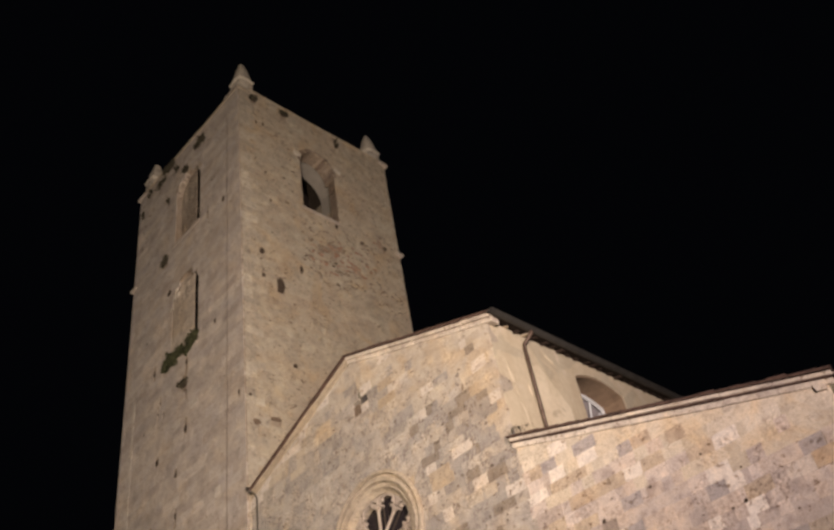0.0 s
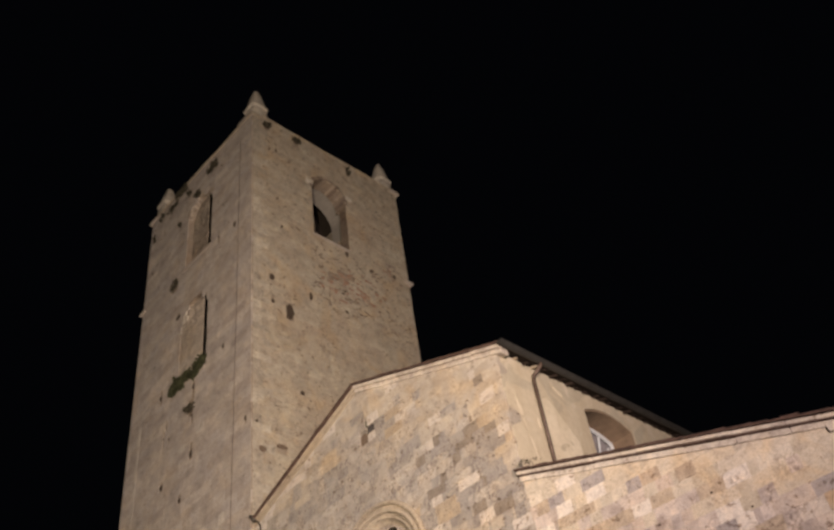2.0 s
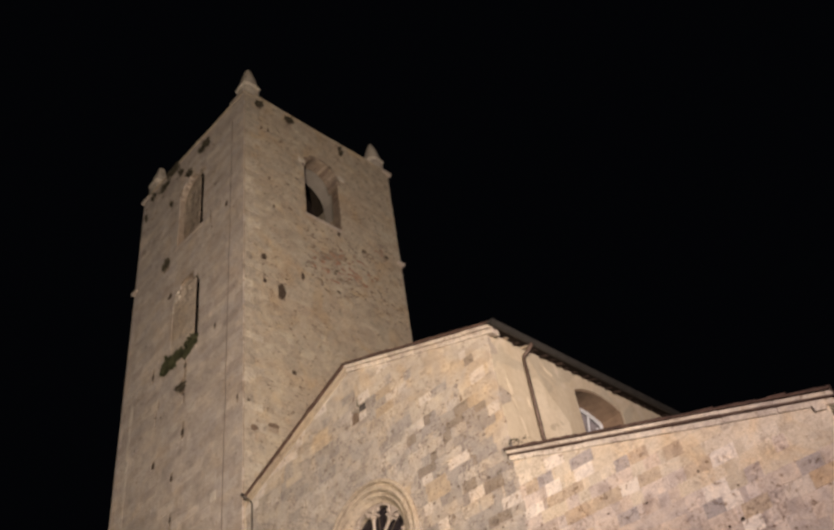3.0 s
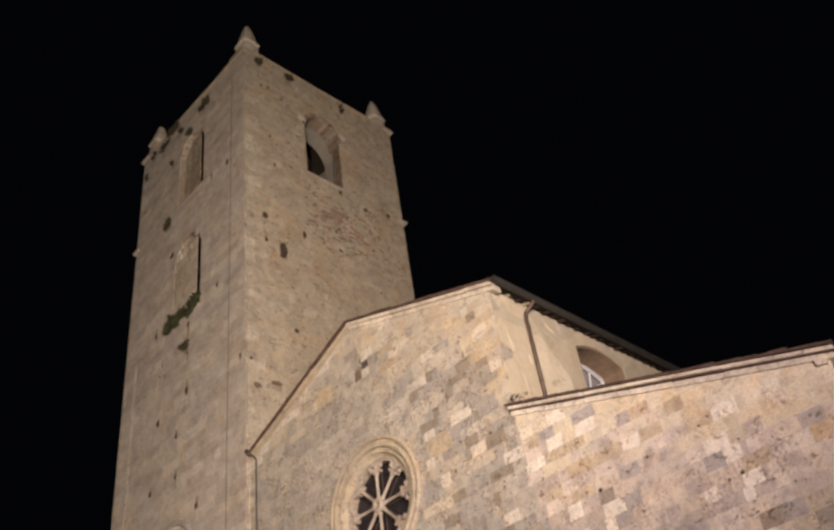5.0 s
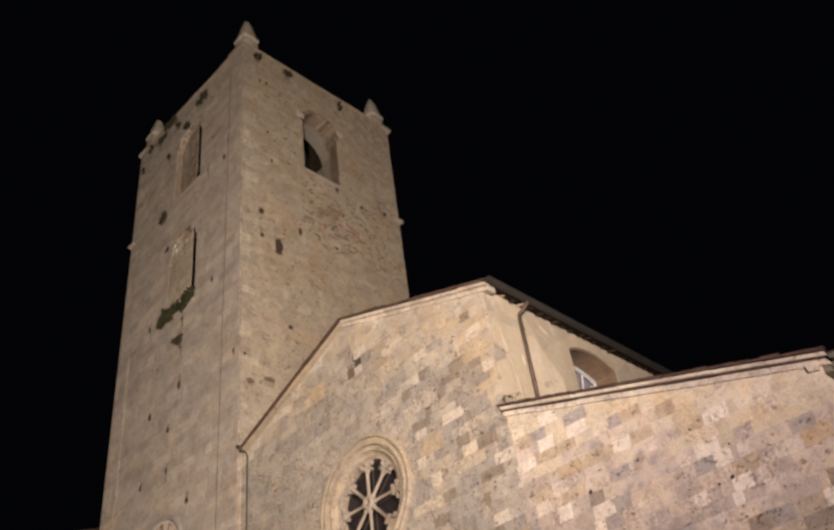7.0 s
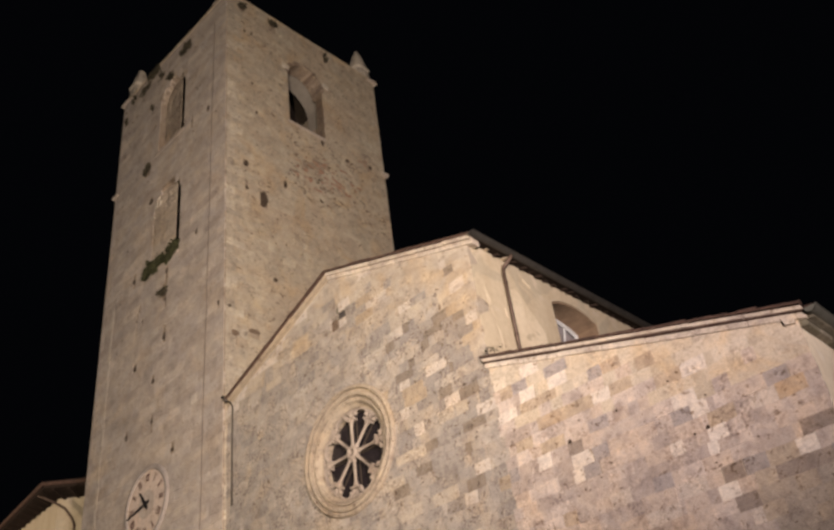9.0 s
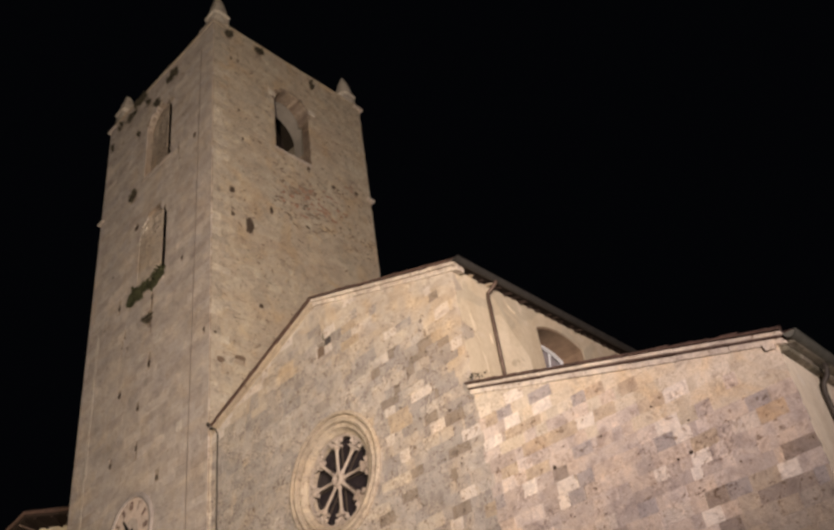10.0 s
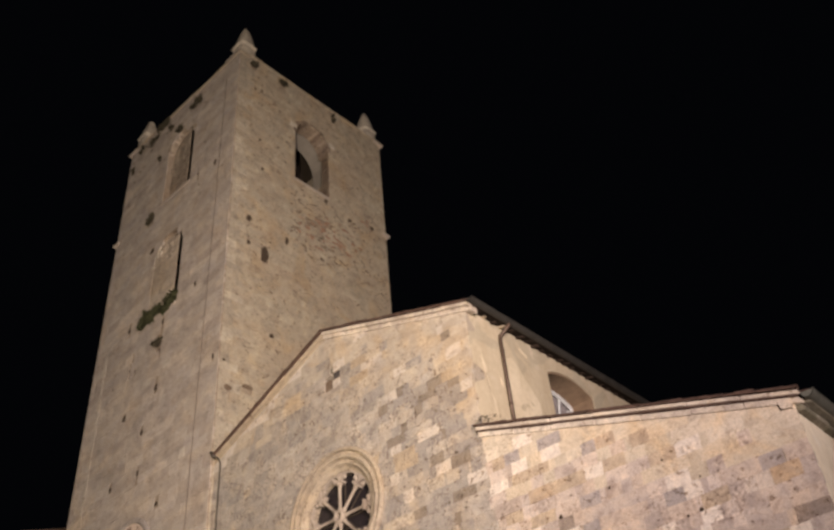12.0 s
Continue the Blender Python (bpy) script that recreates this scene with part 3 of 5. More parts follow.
def verge_tiles(line, seed, parent):
    """Half-round tiles lapped up a verge, each a little out of line."""
    rng = random.Random(seed)
    (ua, za), (ub, zb) = line
    length = math.hypot(ub - ua, zb - za)
    n = round(length / 0.24)
    down = 1 if zb < za else -1
    tilt = math.atan2(zb - za, ub - ua)
    for k in range(n):
        bm = bmesh.new()
        t0, t1 = k / n, (k + 1.18) / n
        rows = []
        for end, size in ((0, 0.056), (1, 0.063)):
            t = (t0, min(t1, 1.0))[end if down == 1 else 1 - end]
            lift = (0.0, 0.008)[end]
            u, z = ua + t * (ub - ua), za + t * (zb - za) - 0.066 + lift
            for r in (size, size - 0.02):
                rows.append([bm.verts.new((u - math.sin(tilt) * r * math.sin(a), FACE - 0.09 + r * math.cos(a), z + math.cos(tilt) * r * math.sin(a) * 0.8))
                             for a in [math.pi * j / 6 for j in range(7)]])
        o0, i0, o1, i1 = rows
        for j in range(6):
            bm.faces.new((o0[j], o0[j + 1], o1[j + 1], o1[j]))
            bm.faces.new((i0[j], i0[j + 1], i1[j + 1], i1[j]))
            bm.faces.new((o0[j], o0[j + 1], i0[j + 1], i0[j]))
            bm.faces.new((o1[j], o1[j + 1], i1[j + 1], i1[j]))
        for j in (0, 6):
            bm.faces.new((o0[j], o1[j], i1[j], i0[j]))
        bmesh.ops.translate(bm, vec=(rng.uniform(-0.03, 0.03), rng.uniform(-0.03, 0.015), rng.uniform(-0.007, 0.006)), verts=bm.verts)
        part("roof_tile", bm, TILE, parent)


for seed, line in enumerate((left_line, right_line, aisle_line)):
    bm = bmesh.new()
    slab(bm, line, 0.05, 0.078 if seed == 2 else 0.095, 0.17, 0.2)
    edge = part("verge_board", bm, TILE, church, "dark reddish tile edge under the roof")
    verge_tiles(line, seed, edge)
    if seed == 2:
        bm = bmesh.new()
        slab(bm, line, 0.150, 0.176, 0.085, 0.2)
        part("tile_course", bm, TILE, church, "thin dark tile course between the mouldings")
    # two stone mouldings, in lengths
    (ua, za), (ub, zb) = line
    n = round(math.hypot(ub - ua, zb - za) / 0.85)
    rng = random.Random(seed + 40)
    for k in range(n):
        a, b = k / n + 0.0005, (k + 1) / n - 0.0005
        piece = ((ua + a * (ub - ua), za + a * (zb - za)), (ua + b * (ub - ua), za + b * (zb - za)))
        for drop0, drop1, proud in (((0.097, 0.15, 0.10), (0.152, 0.27, 0.025)) if seed == 0 else ((0.097, 0.19, 0.12), (0.192, 0.30, 0.05))):
            if seed == 2:
                drop0, drop1 = (0.080, 0.148) if drop0 < 0.15 else (0.178, 0.285)
            bm = bmesh.new()
            w = rng.uniform(-0.007, 0.007)
            slab(bm, piece, drop0 + w, drop1 + w, proud + rng.uniform(-0.012, 0.012), 0.2)
            bmesh.ops.bevel(bm, geom=[e for e in bm.edges], offset=0.012, segments=1, affect="EDGES")
            part("cornice_stone", bm, RINGSTONE if seed == 0 else TRIM, church)

# eaves on the nave's side: rafter ends, boards, gutter and downpipe
bm = bmesh.new()
prism(bm, [(NAVE_R - 0.05, gable_z(NAVE_R) - 0.115), (EAVE_X, gable_z(EAVE_X) - 0.115), (EAVE_X, gable_z(EAVE_X) - 0.09), (NAVE_R - 0.05, gable_z(NAVE_R) - 0.09)], FACE + 0.02, BACK, front)
part("eaves_board", bm, BLACKWOOD, church)
rng = random.Random(5)
for k in range(58):
    y = FACE + 0.22 + k * 0.315 + rng.uniform(-0.05, 0.05)
    end = EAVE_X - rng.uniform(0.04, 0.16)
    drop = rng.uniform(0.14, 0.175)
    bm = bmesh.new()
    prism(bm, [(NAVE_R - 0.03, gable_z(NAVE_R) - drop), (end, gable_z(end) - drop), (end, gable_z(end) - 0.116), (NAVE_R - 0.03, gable_z(NAVE_R) - 0.116)], y, y + rng.uniform(0.06, 0.10), front)
    part("rafter_end", bm, RINGSTONE if k in (1, 3) else EAVES_WOOD, church)


def gutter(x, z, y0, y1, r, mat):
    bm = bmesh.new()
    rows = []
    for y in (y0, y1):
        for rr in (r, r - 0.012):
            rows.append([bm.verts.new((x + rr * math.cos(a), y, z + rr * math.sin(a))) for a in [math.pi + math.pi * j / 10 for j in range(11)]])
    o0, i0, o1, i1 = rows
    for j in range(10):
        bm.faces.new((o0[j], o0[j + 1], o1[j + 1], o1[j]))
        bm.faces.new((i0[j], i0[j + 1], i1[j + 1], i1[j]))
        bm.faces.new((o0[j], o0[j + 1], i0[j + 1], i0[j]))
        bm.faces.new((o1[j], o1[j + 1], i1[j + 1], i1[j]))
    for j in (0, 10):
        bm.faces.new((o0[j], o1[j], i1[j], i0[j]))
    lip = [(x + r, y0, z), (x + r, y1, z)]
    tube(bm, lip, 0.012, 6)
    for y in (y0, y1):
        bm.faces.new([bm.verts.new((x + r * math.cos(a), y, z + r * math.sin(a))) for a in [math.pi + math.pi * j / 10 for j in range(11)]])
    return part("gutter", bm, mat, church, "grey zinc half-round gutter")


gutter(EAVE_X + 0.035, 12.47, FACE - 0.2, BACK, 0.085, DARKZINC)
bm = bmesh.new()
tube(bm, [(EAVE_X + 0.04, 13.66, 12.42), (EAVE_X + 0.035, 13.66, 12.34), (EAVE_X - 0.07, 13.63, 12.24), (NAVE_R + 0.09, 13.60, 12.16), (NAVE_R + 0.075, 13.59, 12.02), (NAVE_R + 0.075, 13.59, 11.9), (NAVE_R + 0.075, 13.60, 9.45)], 0.044, 10)
pipe = part("downpipe", bm, COPPER, church, "brown metal downpipe", smooth=True)
for z in (11.75, 10.4):
    bm = bmesh.new()
    tube(bm, [(NAVE_R + 0.075, 13.595, z), (NAVE_R + 0.075, 13.595, z + 0.05)], 0.051, 10)
    part("pipe_clip", bm, COPPER, pipe)

# eaves on the aisle's side: two courses of projecting stones
rng = random.Random(63)
for out, low, high in ((0.26, 0.29, 0.2), (0.13, 0.38, 0.292)):
    y = FACE + (0.0 if out > 0.2 else 0.015)
    while y < BACK - 0.3:
        deep = min(rng.uniform(0.35, 0.62), BACK - y)
        bm = bmesh.new()
        w = rng.uniform(-0.012, 0.012)
        box(bm, AISLE_R - 0.1, AISLE_R + out + w, y + 0.003, y + deep - 0.003, shed_z(AISLE_R) - low + w * 0.6, shed_z(AISLE_R) - high)
        bmesh.ops.bevel(bm, geom=list(bm.edges), offset=0.012, segments=1, affect="EDGES")
        part("eaves_stone", bm, LICHEN, church, "lichen-grey projecting eaves stone")
        y += deep
gutter(AISLE_EAVE_X - 0.07, shed_z(AISLE_EAVE_X) - 0.075, FACE - 0.12, BACK, 0.1, ZINC)
bm = bmesh.new()
tube(bm, [(AISLE_EAVE_X - 0.09, 13.6, 7.40), (AISLE_EAVE_X - 0.09, 13.6, 7.30), (AISLE_R + 0.22, 13.6, 7.2), (AISLE_R + 0.12, 13.6, 7.1), (AISLE_R + 0.08, 13.6, 6.95), (AISLE_R + 0.08, 13.6, 0.1)], 0.042, 10)
part("downpipe", bm, DARKPIPE, church, "brown metal downpipe", smooth=True)
bm = bmesh.new()
prism(bm, [(AISLE_R - 0.2, 7.60), (AISLE_R - 0.0, 7.53), (AISLE_R - 0.03, 7.43), (AISLE_R - 0.17, 7.46)], FACE - 0.07, FACE + 0.05, front)
part("corbel", bm, TRIM, church, "worn corbel stone under the eaves")

# the left gutter end and its drain, beside the tower
bm = bmesh.new()
tube(bm, [(-18.0, FACE - 0.12, 12.46), (-17.95, FACE - 0.11, 12.37), (-17.82, FACE - 0.06, 12.24), (-17.775, FACE - 0.04, 12.12), (-17.81, FACE - 0.04, 9.4)], 0.021, 8)
part("drain", bm, DARKPIPE, church, "thin dark drain beside the tower", smooth=True)

bm = bmesh.new()
tube(bm, [(-18.10, FACE - 0.13, 12.52), (-18.02, FACE - 0.13, 12.44), (-17.95, FACE - 0.12, 12.34)], 0.055, 10)
part("gutter_end", bm, DARKPIPE, church, "dark gutter outlet at the foot of the gable", smooth=True)

# ---- the rose window ----
rose = thing("rose_window", (ROSE[0], FACE, ROSE[1]), "round stone rose window with eight colonnettes and dark glass", "window")
rose["local"] = True


def rosette(u, v, h):
    return (u, h - FACE, v)


def rose_part(name, bm, mat, parent=None, label="", smooth=False):
    return part(name, bm, mat, parent or rose, label, smooth)


OUTER = [(1.48, 12.55), (1.50, 12.485), (1.498, 12.45), (1.475, 12.415), (1.45, 12.402), (1.42, 12.41), (1.405, 12.497), (1.372, 12.499)]
MIDDLE = [(1.372, 12.499), (1.355, 12.435), (1.305, 12.412), (1.262, 12.43), (1.245, 12.545), (1.21, 12.55), (1.19, 12.49), (1.15, 12.495)]
INNER = [(1.15, 12.495), (1.115, 12.57), (1.07, 12.62), (1.045, 12.625), (1.04, 12.66), (1.02, 12.67), (1.02, 13.2), (1.2, 13.2), (1.48, 12.55)]
PROFILE = OUTER + MIDDLE[1:] + INNER[1:]
cuts = [k * math.tau / 14 + 0.16 * math.sin(k * 2.3) for k in range(14)]
for a0, a1 in zip(cuts, cuts[1:] + [cuts[0] + math.tau]):
    bm = bmesh.new()
    steps = 8
    rings = [[bm.verts.new(rosette(r * math.cos(a) + 0.08 * (r - 1.02), r * math.sin(a) + 0.06 * (r - 1.02), h)) for r, h in PROFILE] for a in [a0 + 0.0012 + (a1 - a0 - 0.0024) * k / steps for k in range(steps + 1)]]
    for a, b in zip(rings, rings[1:]):
        for k in range(len(PROFILE)):
            n = (k + 1) % len(PROFILE)
            bm.faces.new((a[k], a[n], b[n], b[k]))
    for ring in (rings[0], rings[-1]):
        bm.faces.new(ring)
    rose_part("ring_stone", bm, RING_ONE, None, "moulded yellowed stone of the ring")
hub = bmesh.new()
lathe(hub, [(0.07, 12.60), (0.075, 12.57), (0.13, 12.565), (0.165, 12.60), (0.17, 12.66), (0.14, 12.74), (0.07, 12.74)], 24, rosette, True)
rose_part("hub", hub, TRACERY, None, "", True)
bm = bmesh.new()
lathe(bm, [(0.0001, 12.68), (0.09, 12.68)], 16, rosette)
rose_part("hub_boss", bm, TRACERY)
CAP = 0.80
for k in range(8):
    a = math.pi / 2 - k * math.pi / 4
    m = Matrix.Rotation(-(a), 4, "Y")
    bm = bmesh.new()
    shaft = [(0.04, 0.15), (0.062, 0.17), (0.05, 0.21), (0.038, 0.235), (0.036, 0.645), (0.045, 0.66), (0.036, 0.675), (0.05, 0.705), (0.075, 0.765), (0.08, 0.795), (0.0001, 0.80)]
    lathe(bm, shaft, 10, lambda u, v, h: m @ Vector((h, 12.66 - FACE + u, v)))
    rose_part("colonnette", bm, TRACERY, None, "", True)
    bm = bmesh.new()
    box(bm, 0.78, 0.83, 12.58 - FACE, 12.76 - FACE, -0.115, 0.115, m)
    rose_part("capital", bm, TRACERY)
    # cusped arches between the capitals
    b = a - math.pi / 8
    chord = 2 * CAP * math.sin(math.pi / 8)
    bm = bmesh.new()
    centre = CAP * math.cos(math.pi / 8) + 0.0
    ring = []
    for j in range(9):
        t = math.pi * j / 8 - math.pi / 2
        rr = chord / 2 - 0.055
        ring.append(Matrix.Rotation(-b, 4, "Y") @ Vector((centre + 0.05 + rr * 0.95 * math.cos(t), 12.66 - FACE, rr * math.sin(t))))
    tube(bm, ring, 0.03, 7)
    rose_part("tracery_arch", bm, TRACERY, None, "", True)
    bm = bmesh.new()
    wedge = [(0.84, 0.0), (0.93, -0.06), (1.02, -0.16), (1.025, 0.0), (1.02, 0.16), (0.93, 0.06)]
    prism(bm, [(r * math.cos(a + da), r * math.sin(a + da)) for r, da in wedge], 12.63 - FACE, 12.73 - FACE, front, 0.012)
    rose_part("spandrel", bm, TRACERY)
    for s in (-1, 1):
        bm = bmesh.new()
        c = b + s * math.pi / 8 * 0.52
        p = Matrix.Rotation(-c, 4, "Y") @ Vector((0.91, 12.66 - FACE, 0))
        bmesh.ops.create_icosphere(bm, subdivisions=2, radius=0.05, matrix=Matrix.Translation(p))
        rose_part("cusp", bm, TRACERY, None, "", True)
bm = bmesh.new()
lathe(bm, [(0.0001, 12.86), (1.015, 12.86), (1.015, 12.9), (0.0001, 12.9)], 40, rosette)
pane = rose_part("glass", bm, DARKGLASS, None, "dark glass behind the tracery")
for k in range(8):
    a = math.pi / 2 - k * math.pi / 4
    bm = bmesh.new()
    tube(bm, [(0.1 * math.cos(a), 12.83 - FACE, 0.1 * math.sin(a)), (0.95 * math.cos(a), 12.83 - FACE, 0.95 * math.sin(a))], 0.022, 6)
    rose_part("glazing_bar", bm, WOOD, pane)

bm = bmesh.new()
lathe(bm, [(0.995, 12.64), (0.995, 12.74), (1.03, 12.74), (1.03, 12.64)], 64, rosette, True)
rose_part("tracery_rim", bm, TRACERY)

# ---- the bell tower ----
# Its front stands a little forward of the church front; K draws the drawn-up plan in to that plane.
TX0, TX1, TY0, TY1, TOP = -25.88, -18.28, 12.5, 20.26, 30.28
FRONT_TOP = 30.06                # the front parapet has lost its upper course
K = Matrix.Translation((0, 0, 1.6)) @ Matrix.Scale(0.9915, 4) @ Matrix.Translation((0, 0, -1.6))
tower = thing("bell_tower", (-22, 16, 0), "tall square stone bell tower with corner pinnacles and putlog holes", "tower")


def tpart(name, bm, mat, parent=None, label="", smooth=False):
    for v in bm.verts:      # the far corner leans in a little on its way up
        if v.co.x < TX0 + 0.5 and v.co.z < 26:
            v.co.x -= 0.0075 * (26 - v.co.z)
    bmesh.ops.transform(bm, matrix=K, verts=bm.verts)
    return part(name, bm, mat, parent or tower, label, smooth)


def hole(u, v, w, h, lean=0.0):
    return [(u - w / 2, v - h / 2), (u + w / 2, v - h / 2 + lean), (u + w / 2 * 0.8, v + h / 2), (u - w / 2 * 0.9, v + h / 2 - lean)]


FRONT_HOLES = [(-25.13, 18.41, 0.13, 0.14), (-23.32, 15.82, 0.2, 0.22), (-22.12, 14.84, 0.16, 0.16), (-21.59, 16.22, 0.16, 0.3), (-21.73, 17.96, 0.3, 0.24),
               (-22.05, 13.45, 0.12, 0.22), (-23.54, 13.46, 0.13, 0.2), (-20.82, 12.05, 0.16, 0.13), (-23.42, 24.6, 0.38, 0.34), (-23.8, 19.54, 0.13, 0.24),
               (-23.27, 18.04, 0.07, 0.08), (-23.4, 17.68, 0.07, 0.08), (-23.07, 17.52, 0.07, 0.07), (-19.37, 24.67, 0.17, 0.17), (-19.9, 19.4, 0.12, 0.17),
               (-20.42, 24.84, 0.09, 0.09), (-21.0, 25.3, 0.09, 0.09), (-21.63, 17.67, 0.1, 0.1), (-23.0, 22.7, 0.26, 0.2),
               (-21.64, 18.8, 0.15, 0.2), (-18.57, 15.89, 0.1, 0.16)]
RIGHT_HOLES = [(13.67, 25.81, 0.08, 0.08), (13.84, 24.4, 0.09, 0.1), (13.36, 21.7, 0.18, 0.24), (13.37, 20.63, 0.14, 0.14), (14.07, 20.45, 0.3, 0.62),
               (15.03, 21.6, 0.12, 0.28), (16.94, 24.67, 0.15, 0.14), (19.45, 24.72, 0.16, 0.16), (14.46, 17.3, 0.16, 0.14), (12.89, 14.83, 0.26, 0.2), (13.6, 15.1, 0.4, 0.13),
               (12.7, 15.7, 0.1, 0.12), (14.69, 29.85, 0.26, 0.24), (17.44, 29.7, 0.16, 0.15), (13.2, 29.75, 0.22, 0.2), (18.2, 24.4, 0.2, 0.09), (14.9, 16.0, 0.1, 0.1),
               (13.33, 28.45, 0.1, 0.09), (13.65, 28.53, 0.1, 0.07)]
LOW, UP, BELL = arch(-22.72, -20.96, 19.3, 22.85), arch(-22.75, -20.97, 24.95, 28.35), arch(15.38, 17.16, 24.95, 28.44)
front_holes = [LOW, UP, *[hole(*h, lean=0.02) for h in FRONT_HOLES]]
right_holes = [BELL, *[hole(*h, lean=0.02) for h in RIGHT_HOLES]]
THICK, THICK_F, THICK_R, SKIN = 1.0, 0.29, 0.45, 0.25
tpart("front_face", wall([(TX0, 0), (TX1, 0), (TX1, FRONT_TOP), (TX0, FRONT_TOP)], front_holes, TY0 + 0.012, TY0 + SKIN, front), JAMB)
# rough blocking behind the two front windows, open in a slit on one side
lining = [[(-21.68, 19.35), (-20.8, 19.35), (-20.8, 24.3), (-21.62, 24.3), (-21.67, 22.4), (-21.64, 21.1)], [(-21.66, 25.0), (-20.8, 25.0), (-20.8, 29.8), (-21.62, 29.8), (-21.66, 27.9), (-21.62, 26.4)]]
tpart("front_lining", wall([(TX0, 0), (TX1 - THICK_R, 0), (TX1 - THICK_R, FRONT_TOP), (TX0, FRONT_TOP)], lining, TY0 + SKIN, TY0 + THICK_F, front), BLOCKING, None, "rough brownish blocking in the windows")
deep_holes = [h for h in right_holes if min(p[0] for p in h) > TY0 + SKIN + 0.02]
# brown stone deeper in; its dark tone also holds the openings' shade
for d0, d1, mat in ((0.012, 0.06, JAMB), (0.06, THICK_R, SHADED_JAMB)):
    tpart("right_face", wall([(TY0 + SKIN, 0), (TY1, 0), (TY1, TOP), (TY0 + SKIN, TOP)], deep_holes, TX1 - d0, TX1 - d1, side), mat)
bm = bmesh.new()
box(bm, TX0, TX1 - THICK_R, TY1 - THICK, TY1, 0, TOP)
tpart("back_face", bm, MORTAR)
bm = bmesh.new()
box(bm, TX0, TX0 + THICK, TY0 + THICK_F, TY1 - THICK, 0, TOP)
tpart("left_face", bm, MORTAR)
for z in (18.9, 24.4, 29.9):
    bm = bmesh.new()
    box(bm, TX0 + THICK - 0.01, TX1 - THICK_R + 0.01, TY0 + THICK_F - 0.01, TY1 - THICK + 0.01, z, z + 0.25)
    tpart("tower_floor", bm, WOOD)


def face_stones(name, mat, u0, u1, v0, v1, cuts, d, deep, way, heights, widths, seed, rough, wobble, gap, skip=None, single=None):
    """All the blocks of one face of the tower, in one mesh, cut back round the openings."""
    bm = bmesh.new()
    made = 0
    single_mat = STONE_TOWER_ONE
    boxes = [(min(p[0] for p in c), max(p[0] for p in c), min(p[1] for p in c), max(p[1] for p in c), c) for c in cuts]
    for a, b, lo, hi, rng in courses(u0, u1, v0, v1, heights, widths, seed):
        hi = min(hi, v1)
        if hi - lo < 0.03:
            continue
        mid = (lo + hi) / 2
        gaps = []
        for x0, x1, z0, z1, pts in boxes:
            if z1 > lo + 0.02 and z0 < hi - 0.02:
                if len(pts) > 6:
                    half, head = (x1 - x0) / 2, z1 - (x1 - x0) / 2
                    up = min(max(0.0, mid - head), half)
                    s = math.sqrt(half * half - up * up)
                    gaps.append(((x0 + x1) / 2 - s, (x0 + x1) / 2 + s))
                else:
                    gaps.append((x0, x1))
        for x0, x1 in spans(a, b, gaps):
            if skip and skip((x0 + x1) / 2, mid):
                continue
            pts = ragged(x0 + gap, x1 - gap, lo + gap, hi - gap, rng, rough)
            if single and single((x0 + x1) / 2, mid) and made < 290:
                made += 1
                one = bmesh.new()
                prism(one, pts, d + rng.uniform(-wobble, wobble), d + deep, way, gap * 1.6)
                tpart("stone_block", one, single_mat)
                continue
            prism(bm, pts, d + rng.uniform(-wobble, wobble), d + deep, way, gap * 1.6)
    return tpart(name, bm, mat)


def brick_zone(u, v):
    w = min(((u - 17.0) / 1.75) ** 2 + ((v - 22.9 - 0.25 * (u - 17)) / 0.95) ** 2, ((u - 19.1) / 0.6) ** 2 + ((v - 25.0) / 0.45) ** 2)
    return w < 1 and noise.noise(Vector((u * 4.4, v * 6.0, 3))) > 0.04 + 0.25 * w


stones = face_stones("ashlar", STONE_TOWER, TX0, TX1, 0, FRONT_TOP, front_holes, TY0, 0.05, front, (0.26, 0.30, 0.34, 0.38), (0.45, 0.6, 0.75, 0.95), 11, 0.003, 0.0015, 0.0012, single=lambda u, v: 9.2 < v < 16)
tagged(stones, "greyish beige ashlar blocks in even courses", kind="stuff")
stones = face_stones("rubble", STONE_RUBBLE, TY0 + 0.06, TY1, 0, TOP, right_holes, TX1, -0.05, side, (0.16, 0.20, 0.25, 0.30), (0.2, 0.3, 0.42, 0.55), 12, 0.02, 0.0015, 0.0012, skip=brick_zone)
tagged(stones, "rough warm beige rubble stones", kind="stuff")
stones = face_stones("brick_repair", BRICKY, TY0 + 0.06, TY1, 20.5, 25, right_holes, TX1, -0.05, side, (0.06, 0.08, 0.1), (0.12, 0.18, 0.25), 13, 0.015, 0.007, 0.002, skip=lambda u, v: not brick_zone(u, v))
tagged(stones, "faded red brick repair in the rubble", kind="stuff")


def voussoirs(name, outline_mid, half, head, way, d, deep, n, size, seed, mats, proud=0.012):
    """A ring of wedge stones round the head of an opening."""
    rng = random.Random(seed)
    for k in range(n):
        a0, a1 = math.pi * k / n + 0.01, math.pi * (k + 1) / n - 0.01
        r1 = half + size + rng.uniform(-0.03, 0.05)
        pts = [(outline_mid + r * math.cos(a), head + r * math.sin(a)) for r, a in ((half, a0), (r1, a0), (r1, (a0 + a1) / 2), (r1, a1), (half, a1), (half, (a0 + a1) / 2))]
        bm = bmesh.new()
        prism(bm, pts, d + (-proud if deep > 0 else proud) + rng.uniform(-0.4, 0.4) * proud, d + deep, way, proud * 0.6)
        tpart(name, bm, mats[k % len(mats)])


